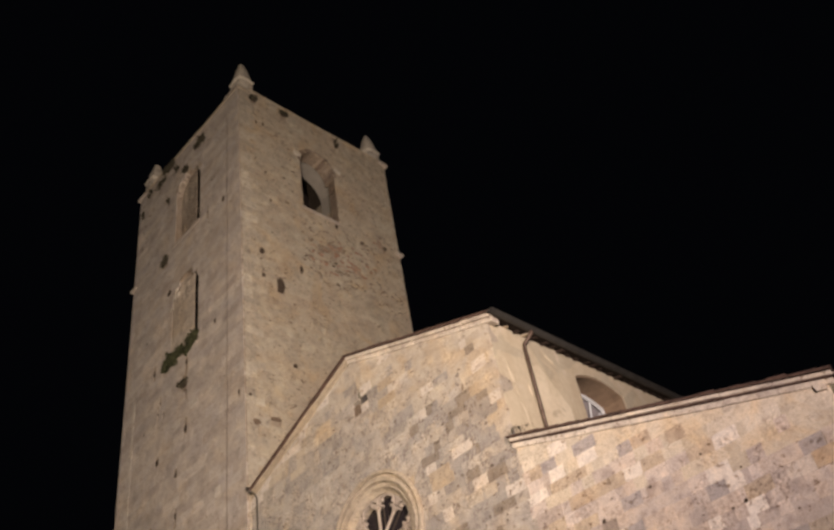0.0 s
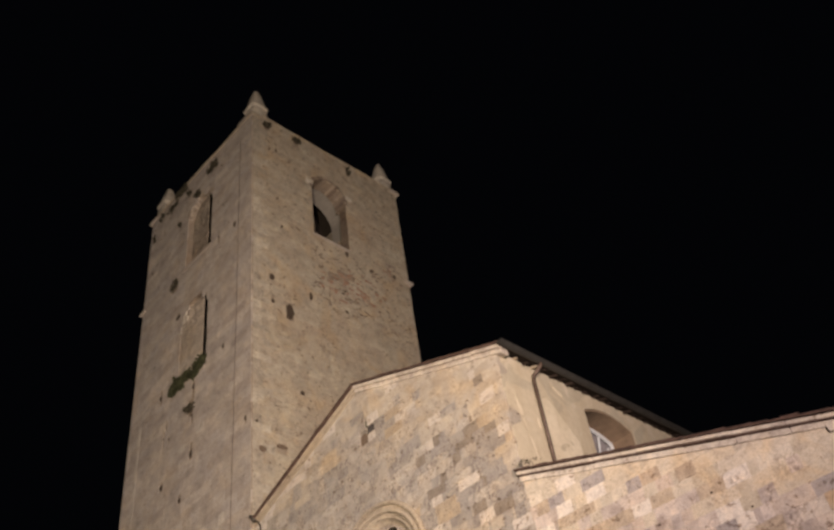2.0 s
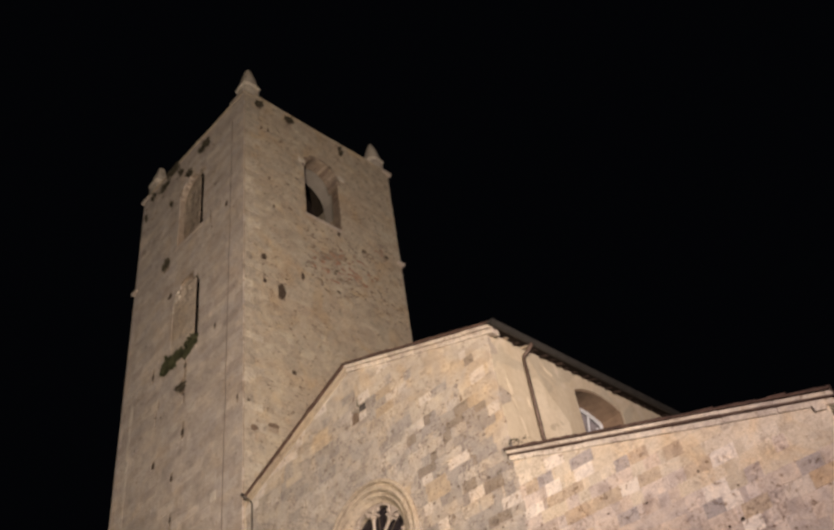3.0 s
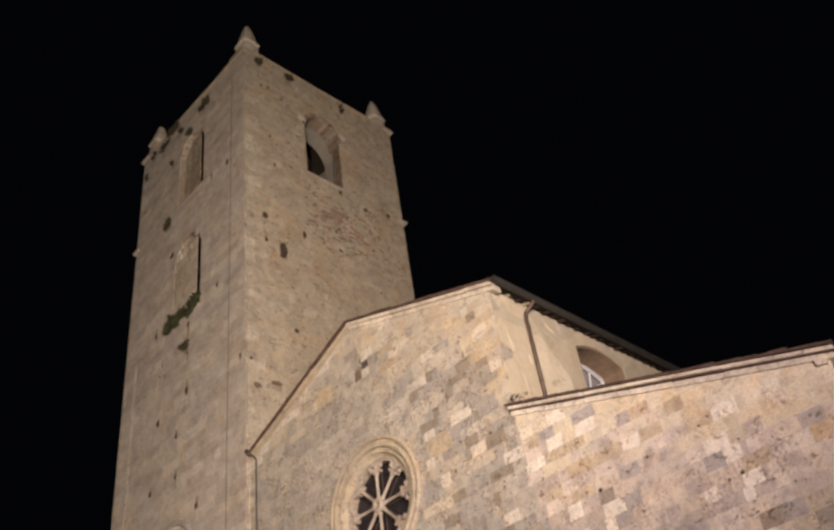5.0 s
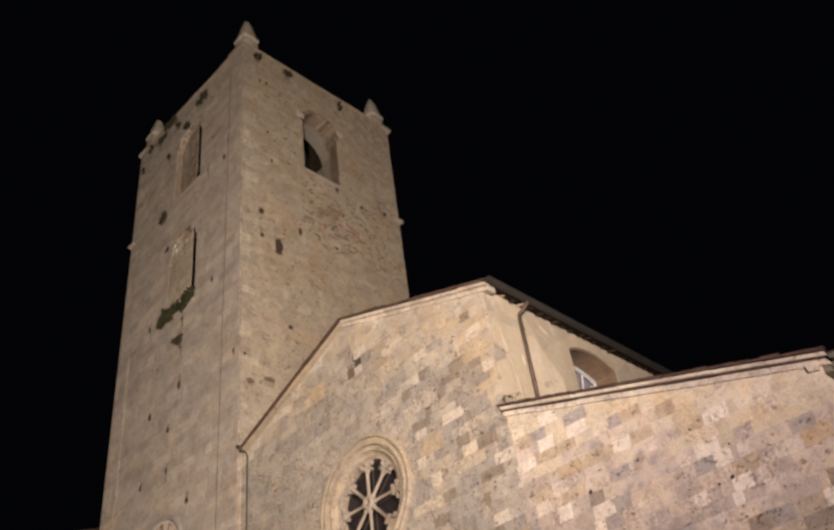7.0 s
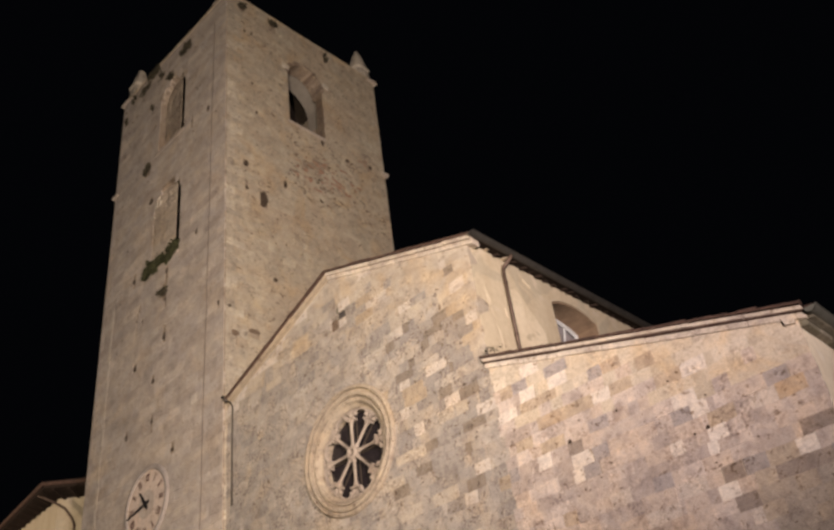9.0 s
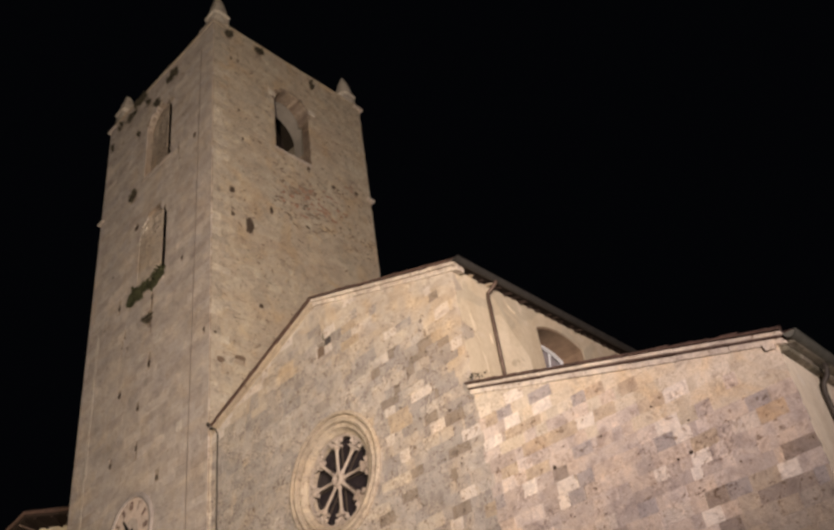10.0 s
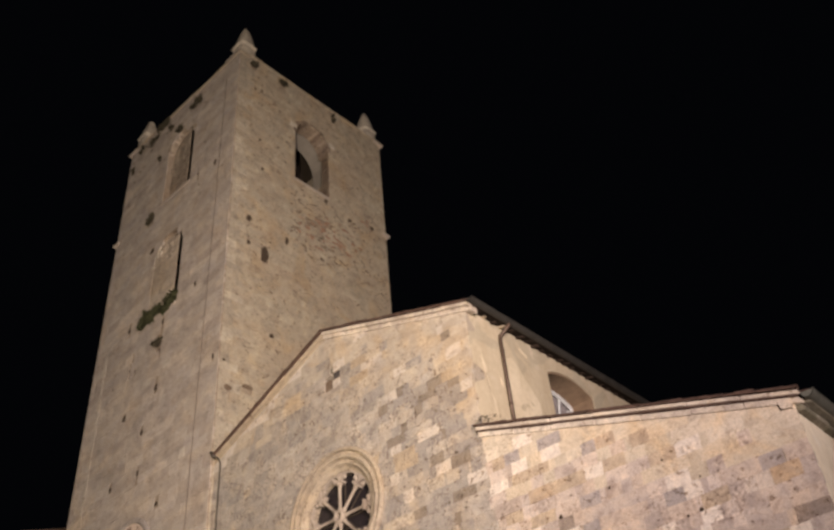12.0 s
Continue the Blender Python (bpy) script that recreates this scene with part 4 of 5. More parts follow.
# brown arch stones, darkened further for the shade on their undersides
voussoirs("arch_stone", 16.27, 0.87, 28.44 - 0.89, side, TX1, -0.62, 17, 0.12, 3, (MID_ARCH, SHADED_ARCH, SHADED_ARCH))
voussoirs("arch_stone", -21.86, 0.89, 28.35 - 0.89, front, TY0, 0.2, 9, 0.2, 4, (STONE_TOWER_ONE, STONE_ARCH, STONE_TOWER_ONE), 0.012)
for u, v, w, h in ((15.28, 27.86, 0.36, 0.26), (17.33, 28.0, 0.34, 0.26)):
    bm = bmesh.new()
    prism(bm, ragged(u - w / 2, u + w / 2, v - h / 2, v + h / 2, random.Random(int(v * 50)), 0.03), TX1 + 0.03, TX1 - 0.2, side, 0.02)
    tpart("springer", bm, STONE_PALE, None, "pale springing stone of the arch")
# larger squared stones up the corner
rng = random.Random(31)
level, k = 0.0, 0
while level < TOP - 0.1:
    h = min(rng.choice((0.26, 0.31, 0.36)), TOP - level)
    w = (0.42 if k % 2 else 0.72) + rng.uniform(-0.1, 0.1)
    bm = bmesh.new()
    prism(bm, ragged(TY0 + 0.052, TY0 + w, level + 0.002, level + h - 0.002, rng, 0.004), TX1 + rng.choice((0.004, 0.006, 0.009, 0.012)), TX1 - 0.03, side, 0.008)
    tpart("quoin", bm, QUOIN)
    level, k = level + h, k + 1
for u, v, w, h in ((-22.62, 22.25, 0.14, 0.22), (-22.78, 21.75, 0.2, 0.13), (-22.5, 22.55, 0.14, 0.16), (-22.35, 22.2, 0.12, 0.2)):
    bm = bmesh.new()
    prism(bm, ragged(u - w / 2, u + w / 2, v - h / 2, v + h / 2, random.Random(int(v * 50)), 0.05), TY0 - 0.012, TY0 + 0.1, front, 0.01)
    tpart("broken_stone", bm, STONE_PALE, None, "pale broken stone beside the window")

for u, v, w, h in ((-21.1, 16.9, 0.42, 0.3), (-19.73, 13.2, 0.3, 0.3), (-22.2, 16.6, 0.5, 0.25)):
    bm = bmesh.new()
    prism(bm, ragged(u - w / 2, u + w / 2, v - h / 2, v + h / 2, random.Random(int(v * 50)), 0.02), TY0 - 0.006, TY0 + 0.04, front, 0.003)
    tpart("stone_block", bm, STRIP)

# thin worn sills
for u0, u1, v, way, d, deep in ((-22.95, -20.95, 24.95, front, TY0, 1), (15.3, 17.14, 24.95, side, TX1, -1), (-22.95, -20.98, 19.3, front, TY0, 1)):
    bm = bmesh.new()
    prism(bm, [(u0, v - 0.1), (u1, v - 0.1), (u1, v), (u0, v)], d - 0.025 * deep, d + 0.5 * deep, way, 0.015)
    tpart("window_sill", bm, STONE_TOWER, None, "worn stone sill")

# the infill of the lower front window: flush on one side, drawn back on the other, rubble above and old plaster below
bm = bmesh.new()
columns, rows = 14, 40
grid = []
for i in range(rows + 1):
    v = 19.3 + 3.5 * i / rows
    line = []
    for k in range(columns + 1):
        u = -22.74 + 1.16 * k / columns
        rough = 0.07 if v > 21.7 + 0.3 * noise.noise(Vector((u * 2, 0, 4))) else 0.018
        back = 0.012 + 0.20 * (k / columns) ** 1.3 + rough * noise.noise(Vector((u * 4.5, v * 4.5, 1.0)))
        line.append(bm.verts.new((u, TY0 + min(0.245, max(0.006, back)), v)))
    grid.append(line)
for a, b in zip(grid, grid[1:]):
    for k in range(columns):
        bm.faces.new((a[k], a[k + 1], b[k + 1], b[k]))
got = bmesh.ops.extrude_face_region(bm, geom=list(bm.faces))
for g in got["geom"]:
    if isinstance(g, bmesh.types.BMVert):
        g.co.y = TY0 + 0.248
tpart("window_infill", bm, INFILL, None, "rubble and old plaster that block the window")

# plugs of dark earth in the putlog holes; their colour stands in for shade
for way, d, deep, listed in ((front, TY0, 1, FRONT_HOLES), (side, TX1, -1, RIGHT_HOLES)):
    for u, v, w, h in listed:
        bm = bmesh.new()
        rng = random.Random(int(u * 100) + int(v * 100))
        n = 8
        pts = [(u + w * 0.56 * rng.uniform(0.8, 1.15) * math.cos(k * math.tau / n), v + h * 0.56 * rng.uniform(0.8, 1.15) * math.sin(k * math.tau / n)) for k in range(n)]
        prism(bm, pts, d - (0.003 if way is front else 0.014) * deep, d + 0.2 * deep, way)
        tpart("putlog_hole", bm, BROWN_FILL if way is side and v < 15.5 else HOLE_FILL, None, "brown earth-filled putlog hole")



def pocks(bm, rng, n, u0, u1, v0, v1, size, d, out, way, avoid=()):
    """Crumbled pits, wider than high, some in short strings along a joint."""
    while n > 0:
        u, v = rng.uniform(u0, u1), rng.uniform(v0, v1)
        n -= 1
        if any(a0 < u < a1 and b0 < v < b1 for a0, a1, b0, b1 in avoid):
            continue
        for _ in range(rng.choice((1, 1, 1, 2, 3))):
            w, h = size * rng.uniform(0.4, 1.2), size * rng.uniform(0.25, 0.6)
            k = rng.randint(5, 8)
            pts = [(u + w * rng.uniform(0.6, 1.1) * math.cos(j * math.tau / k), v + h * rng.uniform(0.6, 1.1) * math.sin(j * math.tau / k)) for j in range(k)]
            prism(bm, pts, d, d - out * 5, way)
            u, v = u + w * rng.uniform(0.8, 1.8), v + rng.uniform(-0.08, 0.08)


BELL_BOX = ((15.2, 17.5, 24.7, 28.9),)
rng = random.Random(77)
for mat, n_low, n_mid, n_top in ((HOLE_FILL, 14, 14, 14), (BROWN_FILL, 150, 140, 110)):
    bm = bmesh.new()
    pocks(bm, rng, n_low, 13.1, 20.1, 13.5, 21.5, 0.06, TX1 + 0.005, 0.01, side, BELL_BOX)
    pocks(bm, rng, n_mid, 15.2, 20.1, 21.3, 24.6, 0.08, TX1 + 0.005, 0.01, side, BELL_BOX)
    pocks(bm, rng, n_top, 13.1, 20.1, 24.6, 29.8, 0.065, TX1 + 0.005, 0.01, side, BELL_BOX)
    tagged(tpart("crumbled_stone", bm, mat, None, "crumbled brown pits in the rubble"), kind="stuff")
bm = bmesh.new()
pocks(bm, rng, 16, -25.8, -22.9, 26.5, 29.9, 0.06, TY0 - 0.005, -0.01, front)
pocks(bm, rng, 12, -20.8, -18.5, 24.0, 29.9, 0.05, TY0 - 0.005, -0.01, front)
pocks(bm, rng, 8, -25.8, -23.0, 16.0, 25.0, 0.05, TY0 - 0.005, -0.01, front)
tagged(tpart("crumbled_stone", bm, HOLE_FILL, None, "small dark pits in the ashlar"), kind="stuff")

# the wide plastered arch inside the bell opening
y0, y1, spring = TY0 + THICK_F, TY1 - THICK, 26.45
head = arch(15.0, 17.5, spring, 28.5, 18)
bm = wall([(y0, spring), (15.0, spring), *head[:1:-1], (17.5, spring), (y1, spring), (y1, 29.88), (y0, 29.88)], [], TX1 - THICK_R - 0.003, -19.66, side)
tpart("inner_arch", bm, ROOM, None, "smooth grey plastered inner arch")
for a, b in ((y0, 15.0), (17.5, y1)):
    bm = bmesh.new()
    prism(bm, [(a, 24.66), (b, 24.66), (b, spring - 0.004), (a, spring - 0.004)], TX1 - THICK_R - 0.003, -19.66, side)
    tpart("inner_jamb", bm, JAMB, None, "rough brown jamb under the inner arch")

# copings, corner pedestals and pinnacles
for u0, u1, v0, v1 in ((TX0 - 0.03, TX1 + 0.03, TY0 - 0.03, TY0 + 0.5), (TX0 - 0.03, TX1 + 0.03, TY1 - 0.5, TY1 + 0.03), (TX0 - 0.03, TX0 + 0.5, TY0 + 0.5, TY1 - 0.5), (TX1 - 0.5, TX1 + 0.03, TY0 + 0.5, TY1 - 0.5)):
    bm = bmesh.new()
    top = FRONT_TOP if v1 < TY0 + 1 else TOP
    box(bm, u0, u1, v0, v1, top - 0.02, top + (0.06 if top < TOP else 0.02))
    bmesh.ops.subdivide_edges(bm, edges=[e for e in bm.edges if e.calc_length() > 3], cuts=24)
    for v in bm.verts:
        v.co.z += 0.05 * noise.noise(v.co * 0.9) if v.co.z > top else 0
    tpart("coping", bm, STONE_RUBBLE, None, "worn parapet coping")
bm = bmesh.new()
prism(bm, [(TX1 - 1.12, FRONT_TOP), (TX1 - 0.02, FRONT_TOP), (TX1 - 0.02, TOP + 0.05), (TX1 - 0.95, TOP + 0.03)], TY0 - 0.012, TY0 + 0.45, front, 0.02)
tpart("pedestal", bm, STONE_TOWER_ONE, None, "stub of the parapet beside the pinnacle")


def pinnacle(cx, cy, height, blunt, half=0.37):
    """A square neck with a small moulded collar, under a four-sided stone spike with worn edges."""
    bm = bmesh.new()
    rows = [(half * 0.97, -0.3), (half * 0.95, 0.60), (half * 0.98, 0.64), (half * 1.09, 0.69), (half * 1.10, 0.755), (half * 1.0, 0.79), (half * 0.93, 0.82),
            (half * 0.72 + blunt * 0.15, 1.20), (half * 0.42 + blunt * 0.42, height - 0.42), (blunt, height - 0.08), (blunt * 0.5, height)]
    rings = []
    for r, h in rows:
        ring = []
        for k in range(12):
            a = math.tau * k / 12 + math.pi / 4
            c, q = (math.cos(a), math.sin(a)), 7.0 if h < 0.8 else 4.5
            f = (abs(c[0]) ** q + abs(c[1]) ** q) ** (-1 / q) * r
            worn = 0.014 * noise.noise(Vector((k * 1.7, h * 3, cx)))
            ring.append(bm.verts.new((cx + f * c[0] + worn, cy + f * c[1] - worn, TOP + h)))
        rings.append(ring)
    for a, b in zip(rings, rings[1:]):
        for k in range(12):
            bm.faces.new((a[k], a[(k + 1) % 12], b[(k + 1) % 12], b[k]))
    bm.faces.new(rings[-1])
    bm.faces.new(rings[0][::-1])
    return tpart("pinnacle", bm, STONE_PALE, None, "weathered blunt stone pinnacle" if blunt > 0.11 else "four-sided pale stone pinnacle with a collar")


pinnacle(TX1 - 0.44, TY0 + 0.50, 2.04, 0.11)
pinnacle(TX1 - 0.44, TY1 - 0.40, 2.05, 0.085)
pinnacle(TX0 + 0.36, TY0 + 0.46, 1.85, 0.13, 0.36)
pinnacle(TX0 + 0.46, TY1 - 0.46, 1.9, 0.10)
for x, y, z in ((TX0, TY0, 29.95), (TX1, TY1, 30.1), (TX0, TY0, 24.75), (TX1, TY1, 24.7), (TX0, TY1, 30.0)):
    bm = bmesh.new()
    s, t = (0.1 if x == TX1 else -0.18), (0.16 if y == TY1 else -0.07)
    r = 0.34 if z > 29 else 0.2
    xs, ys = sorted((x - math.copysign(r, s), x + s)), sorted((y - math.copysign(r, t), y + t))
    box(bm, *xs, *ys, z, z + 0.1)
    if z > 29:
        box(bm, xs[0] + 0.04, xs[1] - 0.04, ys[0] + 0.04, ys[1] - 0.04, z + 0.1, z + 0.2)
    tpart("string_course", bm, STONE_TOWER, None, "broken stump of a string course")

# the cable and the pale strip down the front
bm = bmesh.new()
rng = random.Random(8)
tube(bm, [(-19.02 - 0.012 * k + rng.uniform(-0.02, 0.02), TY0 - 0.02, 29.0 - k) for k in range(27)], 0.011, 6)
tpart("cable", bm, CABLE, None, "thin dark cable clipped to the wall")
for k in range(20):
    bm = bmesh.new()
    wide = rng.uniform(0.06, 0.10)
    prism(bm, ragged(-25.17 - wide, -25.17 + wide, 19.2 - (k + 1) * 0.95, 19.2 - k * 0.95 - rng.choice((0.0, 0.0, 0.12)), rng, 0.012), TY0 - 0.009, TY0 + 0.02, front, 0.004)
    tpart("plaster_strip", bm, STRIP, None, "pale plaster strip down the wall")

# the clock
CLOCK = (-22.03, 10.83)


def clockwise(u, v, h):
    return (CLOCK[0] + u, TY0 - h, CLOCK[1] + v)


bm = bmesh.new()
lathe(bm, [(0.0001, 0.03), (1.01, 0.03), (1.01, -0.02)], 64, clockwise)
clock = thing("tower_clock", (-21.8, 12.3, 10.8), "round pinkish painted clock with Roman numerals on the tower", "clock")
tpart("dial", bm, DIAL, clock)
bm = bmesh.new()
lathe(bm, [(1.0, 0.0), (1.0, 0.05), (1.04, 0.075), (1.14, 0.075), (1.17, 0.05), (1.17, -0.02)], 64, clockwise)
tpart("rim", bm, RIM, clock, "grey moulded rim", True)
bm = bmesh.new()
lathe(bm, [(0.0001, 0.033), (0.42, 0.033)], 40, clockwise)
tpart("dial_centre", bm, DIALGREY, clock)
NUMERALS = ("XII", "I", "II", "III", "IIII", "V", "VI", "VII", "VIII", "IX", "X", "XI")
for k, text in enumerate(NUMERALS):
    bm = bmesh.new()
    a = math.radians(30 * k)
    turn = Matrix.Rotation(-a, 2)
    wide = {"I": 0.055, "V": 0.105, "X": 0.105}
    total = sum(wide[c] for c in text)
    at = -total / 2
    for c in text:
        w, mid = wide[c], at + wide[c] / 2
        bars = {"I": [(0, 0)], "V": [(-0.034, 0), (0.034, 0)], "X": [(-0.04, 0.04), (0.04, -0.04)]}[c]
        for top, foot in bars:
            quad = [(mid + top - 0.017, 0.125), (mid + top + 0.017, 0.125), (mid + foot + 0.017, -0.125), (mid + foot - 0.017, -0.125)]
            pts = []
            for u, v in quad:
                v += 0.80
                pts.append((CLOCK[0] + u * math.cos(a) + v * math.sin(a), CLOCK[1] - u * math.sin(a) + v * math.cos(a)))
            prism(bm, pts, TY0 - 0.036, TY0 - 0.03, front)
        at += w
    tpart("numeral", bm, INK, clock)
for name, a, length, w in (("minute_pointer", 260, 1.04, 0.042), ("hour_pointer", 322, 0.58, 0.05)):
    bm = bmesh.new()
    c, s = math.cos(math.radians(a)), math.sin(math.radians(a))
    pts = [(CLOCK[0] + v * s + u * c, CLOCK[1] + v * c - u * s) for u, v in ((-w, -0.22), (w, -0.22), (w * 1.2, length * 0.4), (w * 0.5, length * 0.75), (w * 1.1, length * 0.82), (0, length), (-w * 1.1, length * 0.82), (-w * 0.5, length * 0.75), (-w * 1.2, length * 0.4))]
    prism(bm, pts, TY0 - 0.075, TY0 - 0.06, front)
    tpart(name, bm, IRON, clock, "dark iron pointer")
bm = bmesh.new()
lathe(bm, [(0.0001, 0.09), (0.09, 0.09), (0.1, 0.03)], 16, clockwise)
tpart("boss", bm, IRON, clock)

# ---- the house behind the tower ----
house = thing("house", (-38, 20, 0), "cream plastered house with deep dark eaves behind the tower", "house")
HZ = 15.64
EAVES = [(-46.3, 15.9), (-33.6, 14.4), (-29.3, 19.1), (-31.0, 27.0), (-46.0, 27.0)]
WALLS = [(-45.2, 16.1), (-34.4, 15.42), (-30.4, 19.4), (-32.0, 26.0), (-45.0, 26.0)]
CX, CY = sum(q[0] for q in EAVES) / 5, sum(q[1] for q in EAVES) / 5


def drawn_in(by):
    return [(x + (CX - x) * by, y + (CY - y) * by) for x, y in EAVES]


def plan(u, v, d):
    return (u, v, d)


bm = bmesh.new()
prism(bm, WALLS, HZ + 0.02, 0, plan)
part("wall", bm, PLASTER_HOUSE, house)
bm = bmesh.new()
prism(bm, drawn_in(0.0), HZ + 0.22, HZ, plan)
part("soffit", bm, EAVES_WOOD, house, "dark timber soffit")
bm = bmesh.new()
low = [bm.verts.new((x, y, HZ + 0.22)) for x, y in drawn_in(-0.01)]
high = [bm.verts.new((x, y, HZ + 2.6)) for x, y in drawn_in(0.75)]
for k in range(5):
    bm.faces.new((low[k], low[(k + 1) % 5], high[(k + 1) % 5], high[k]))
bm.faces.new(high)
bm.faces.new(low[::-1])
part("roof", bm, TILE, house, "low hipped tile roof")
rng = random.Random(9)
outer_edge, inner_edge = drawn_in(0.01), WALLS
for k in range(2):
    a, b, c, d = Vector(outer_edge[k]), Vector(outer_edge[k + 1]), Vector(inner_edge[k]), Vector(inner_edge[k + 1])
    n = int((b - a).length / 0.62)
    for j in range(n):
        t = (j + 0.5) / n
        p, q = a.lerp(b, t), c.lerp(d, t)
        w = (b - a).normalized() * 0.05
        bm = bmesh.new()
        prism(bm, [tuple(p - w), tuple(p + w), tuple(q + w), tuple(q - w)], HZ + 0.01, HZ - 0.07, plan)
        part("rafter_end", bm, EAVES_WOOD, house)
bm = bmesh.new()
tube(bm, [(x, y, HZ + 0.16) for x, y in drawn_in(-0.012)[:3]], 0.09, 8)
part("gutter", bm, TILE, house, "dull brown gutter round the eaves")
bm = bmesh.new()
tube(bm, [(-34.45, 14.55, HZ + 0.02), (-34.36, 14.86, HZ - 0.1), (-34.2, 15.25, HZ - 0.28), (-33.95, 15.55, HZ - 0.54), (-33.74, 15.74, HZ - 0.94), (-33.66, 15.86, HZ - 1.22), (-33.66, 15.88, HZ - 1.6), (-33.66, 15.88, 0.1)], 0.055, 8)
part("downpipe", bm, COPPER, house, "bent dark downpipe at the corner", smooth=True)


# ---- weeds in the joints ----
def weed(cx, cy, cz, length, way, n, size, mat, label, slope=0.0, seed=0, leaf=1.0):
    """A clump of small leaves that hangs from a ledge."""
    rng = random.Random(seed)
    bm = bmesh.new()
    tufts = [(rng.uniform(-0.48, 0.48), rng.gauss(0, size * 0.7), rng.uniform(0.04, 0.13) / max(length, 0.3), rng.uniform(0.3, 0.75) * size, rng.uniform(-1.0, 1.0) * size) for _ in range(2 + int(length * 9))]
    for _ in range(int(n * 1.8)):
        mid, rise, wide, tall, tip = rng.choice(tufts)
        t = mid + rng.gauss(0, wide)
        out_by, up = abs(rng.gauss(0.05, 0.04)), rise + rng.gauss(0, tall) + tip * (t - mid) / max(wide, 0.01) * 0.4
        if way == "front":
            p = Vector((cx + t * length, cy - out_by, cz + up + slope * t))
        else:
            p = Vector((cx + out_by, cy + t * length, cz + up + slope * t))
        m = Matrix.Translation(p) @ Euler([rng.uniform(0, 6.28) for _ in range(3)]).to_matrix().to_4x4()
        s = rng.uniform(0.035, 0.085) * leaf
        vs = [bm.verts.new(m @ Vector(q)) for q in ((-s, 0, 0), (0, -s * 0.45, s * 0.1), (s, 0, 0), (0, s * 0.45, s * 0.1))]
        bm.faces.new(vs)
    bmesh.ops.transform(bm, matrix=K, verts=bm.verts)
    return tagged(part("weed_clump", bm, mat), label, "weeds", group="weeds on the masonry", kind="stuff")


weed(-22.03, TY0, 19.44, 1.95, "front", 2300, 0.125, MOSS, "dark green weeds growing along the window sill", -0.02, 1, 1.15)
weed(-23.45, TY0, 29.82, 0.75, "front", 330, 0.12, DRYWEED, "dark dry weeds on the tower parapet", 0, 2)
weed(-21.0, TY0, 29.30, 0.5, "front", 200, 0.12, DRYWEED, "dark dry weeds in a putlog hole", 0.1, 3)
weed(-22.76, TY0, 29.18, 0.16, "front", 70, 0.09, DRYWEED, "dark dry weeds beside an arch", 0, 4)
weed(-21.99, TY0, 28.55, 0.24, "front", 110, 0.12, DRYWEED, "dark dry weeds over an arch", 0, 14)
weed(-23.95, TY0, 29.40, 0.5, "front", 90, 0.10, DRYWEED, "sparse dry weeds in a broken joint", 0, 5)
weed(-25.0, TY0, 29.55, 0.2, "front", 60, 0.12, DRYWEED, "sparse dry weeds below the pinnacle", 0, 15)
weed(-25.46, TY0, 28.66, 0.12, "front", 40, 0.13, DRYWEED, "sparse dry weeds in a cracked corner", 0, 16)
weed(-23.36, TY0, 27.85, 0.14, "front", 40, 0.08, DRYWEED, "sparse dry weeds beside a window", 0, 17)
weed(-23.42, TY0, 24.6, 0.4, "front", 120, 0.12, DRYWEED, "dark weeds filling a putlog hole", 0, 6)
weed(-21.73, TY0, 17.96, 0.3, "front", 100, 0.1, DRYWEED, "dark weeds filling a putlog hole", 0, 7)
weed(TX1, 14.69, 29.9, 0.25, "side", 90, 0.12, DRYWEED, "dark weeds in a hole under the parapet", 0, 8)
weed(TX1, 13.2, 29.8, 0.25, "side", 80, 0.1, DRYWEED, "dark weeds in a hole under the parapet", 0, 9)
weed(TX1, 17.44, 29.7, 0.2, "side", 60, 0.08, DRYWEED, "dark weeds in a hole under the parapet", 0, 10)

weed(-8.88, FACE - 0.05, 9.63, 0.24, "front", 44, 0.035, DRYWEED, "small dry weeds on the aisle roof edge", -0.08, 11, 0.42)

# ---- the stones of the church front ----
# stones that stand out by their tone: from x, to x, height of the middle
NAVE_STONES = {
    "pale": [(-10.26, -9.96, 6.98), (-9.91, -9.54, 7.47), (-9.63, -9.1, 8.64), (-11.33, -11.06, 8.86), (-10.39, -10.0, 9.11), (-11.69, -11.44, 9.35), (-11.62, -11.3, 9.98), (-10.81, -10.22, 10.0), (-9.51, -9.21, 10.62), (-11.55, -11.32, 11.36), (-9.83, -9.39, 11.62), (-11.38, -10.98, 11.84), (-9.99, -9.82, 12.28), (-13.38, -13.12, 12.39), (-12.39, -11.7, 12.49), (-13.36, -12.96, 12.96), (-12.63, -12.15, 13.4)],
    "grey": [(-10.76, -10.3, 7.0), (-11.86, -11.45, 8.57), (-11.73, -11.33, 8.86), (-9.51, -9.26, 8.86), (-9.39, -9.16, 9.3), (-10.03, -9.69, 9.75), (-10.92, -10.14, 9.8), (-10.51, -10.12, 10.3), (-12.36, -11.85, 11.48), (-14.6, -14.19, 12.04)],
    "cream": [(-11.06, -10.41, 7.3), (-12.52, -11.79, 7.99), (-11.97, -11.1, 8.39), (-10.65, -10.2, 8.74), (-12.5, -11.94, 12.11), (-11.26, -10.9, 12.98), (-12.78, -12.38, 13.02)],
    "dark": [(-10.17, -9.71, 7.31), (-12.12, -11.67, 7.74), (-10.07, -9.9, 7.91), (-11.44, -10.97, 7.98), (-10.54, -10.15, 9.34), (-11.72, -11.19, 10.18), (-10.85, -10.61, 10.7), (-9.85, -9.54, 10.87), (-11.91, -11.63, 11.04), (-9.89, -9.62, 12.06)],
    "tan": [(-11.53, -10.96, 9.61)],
}
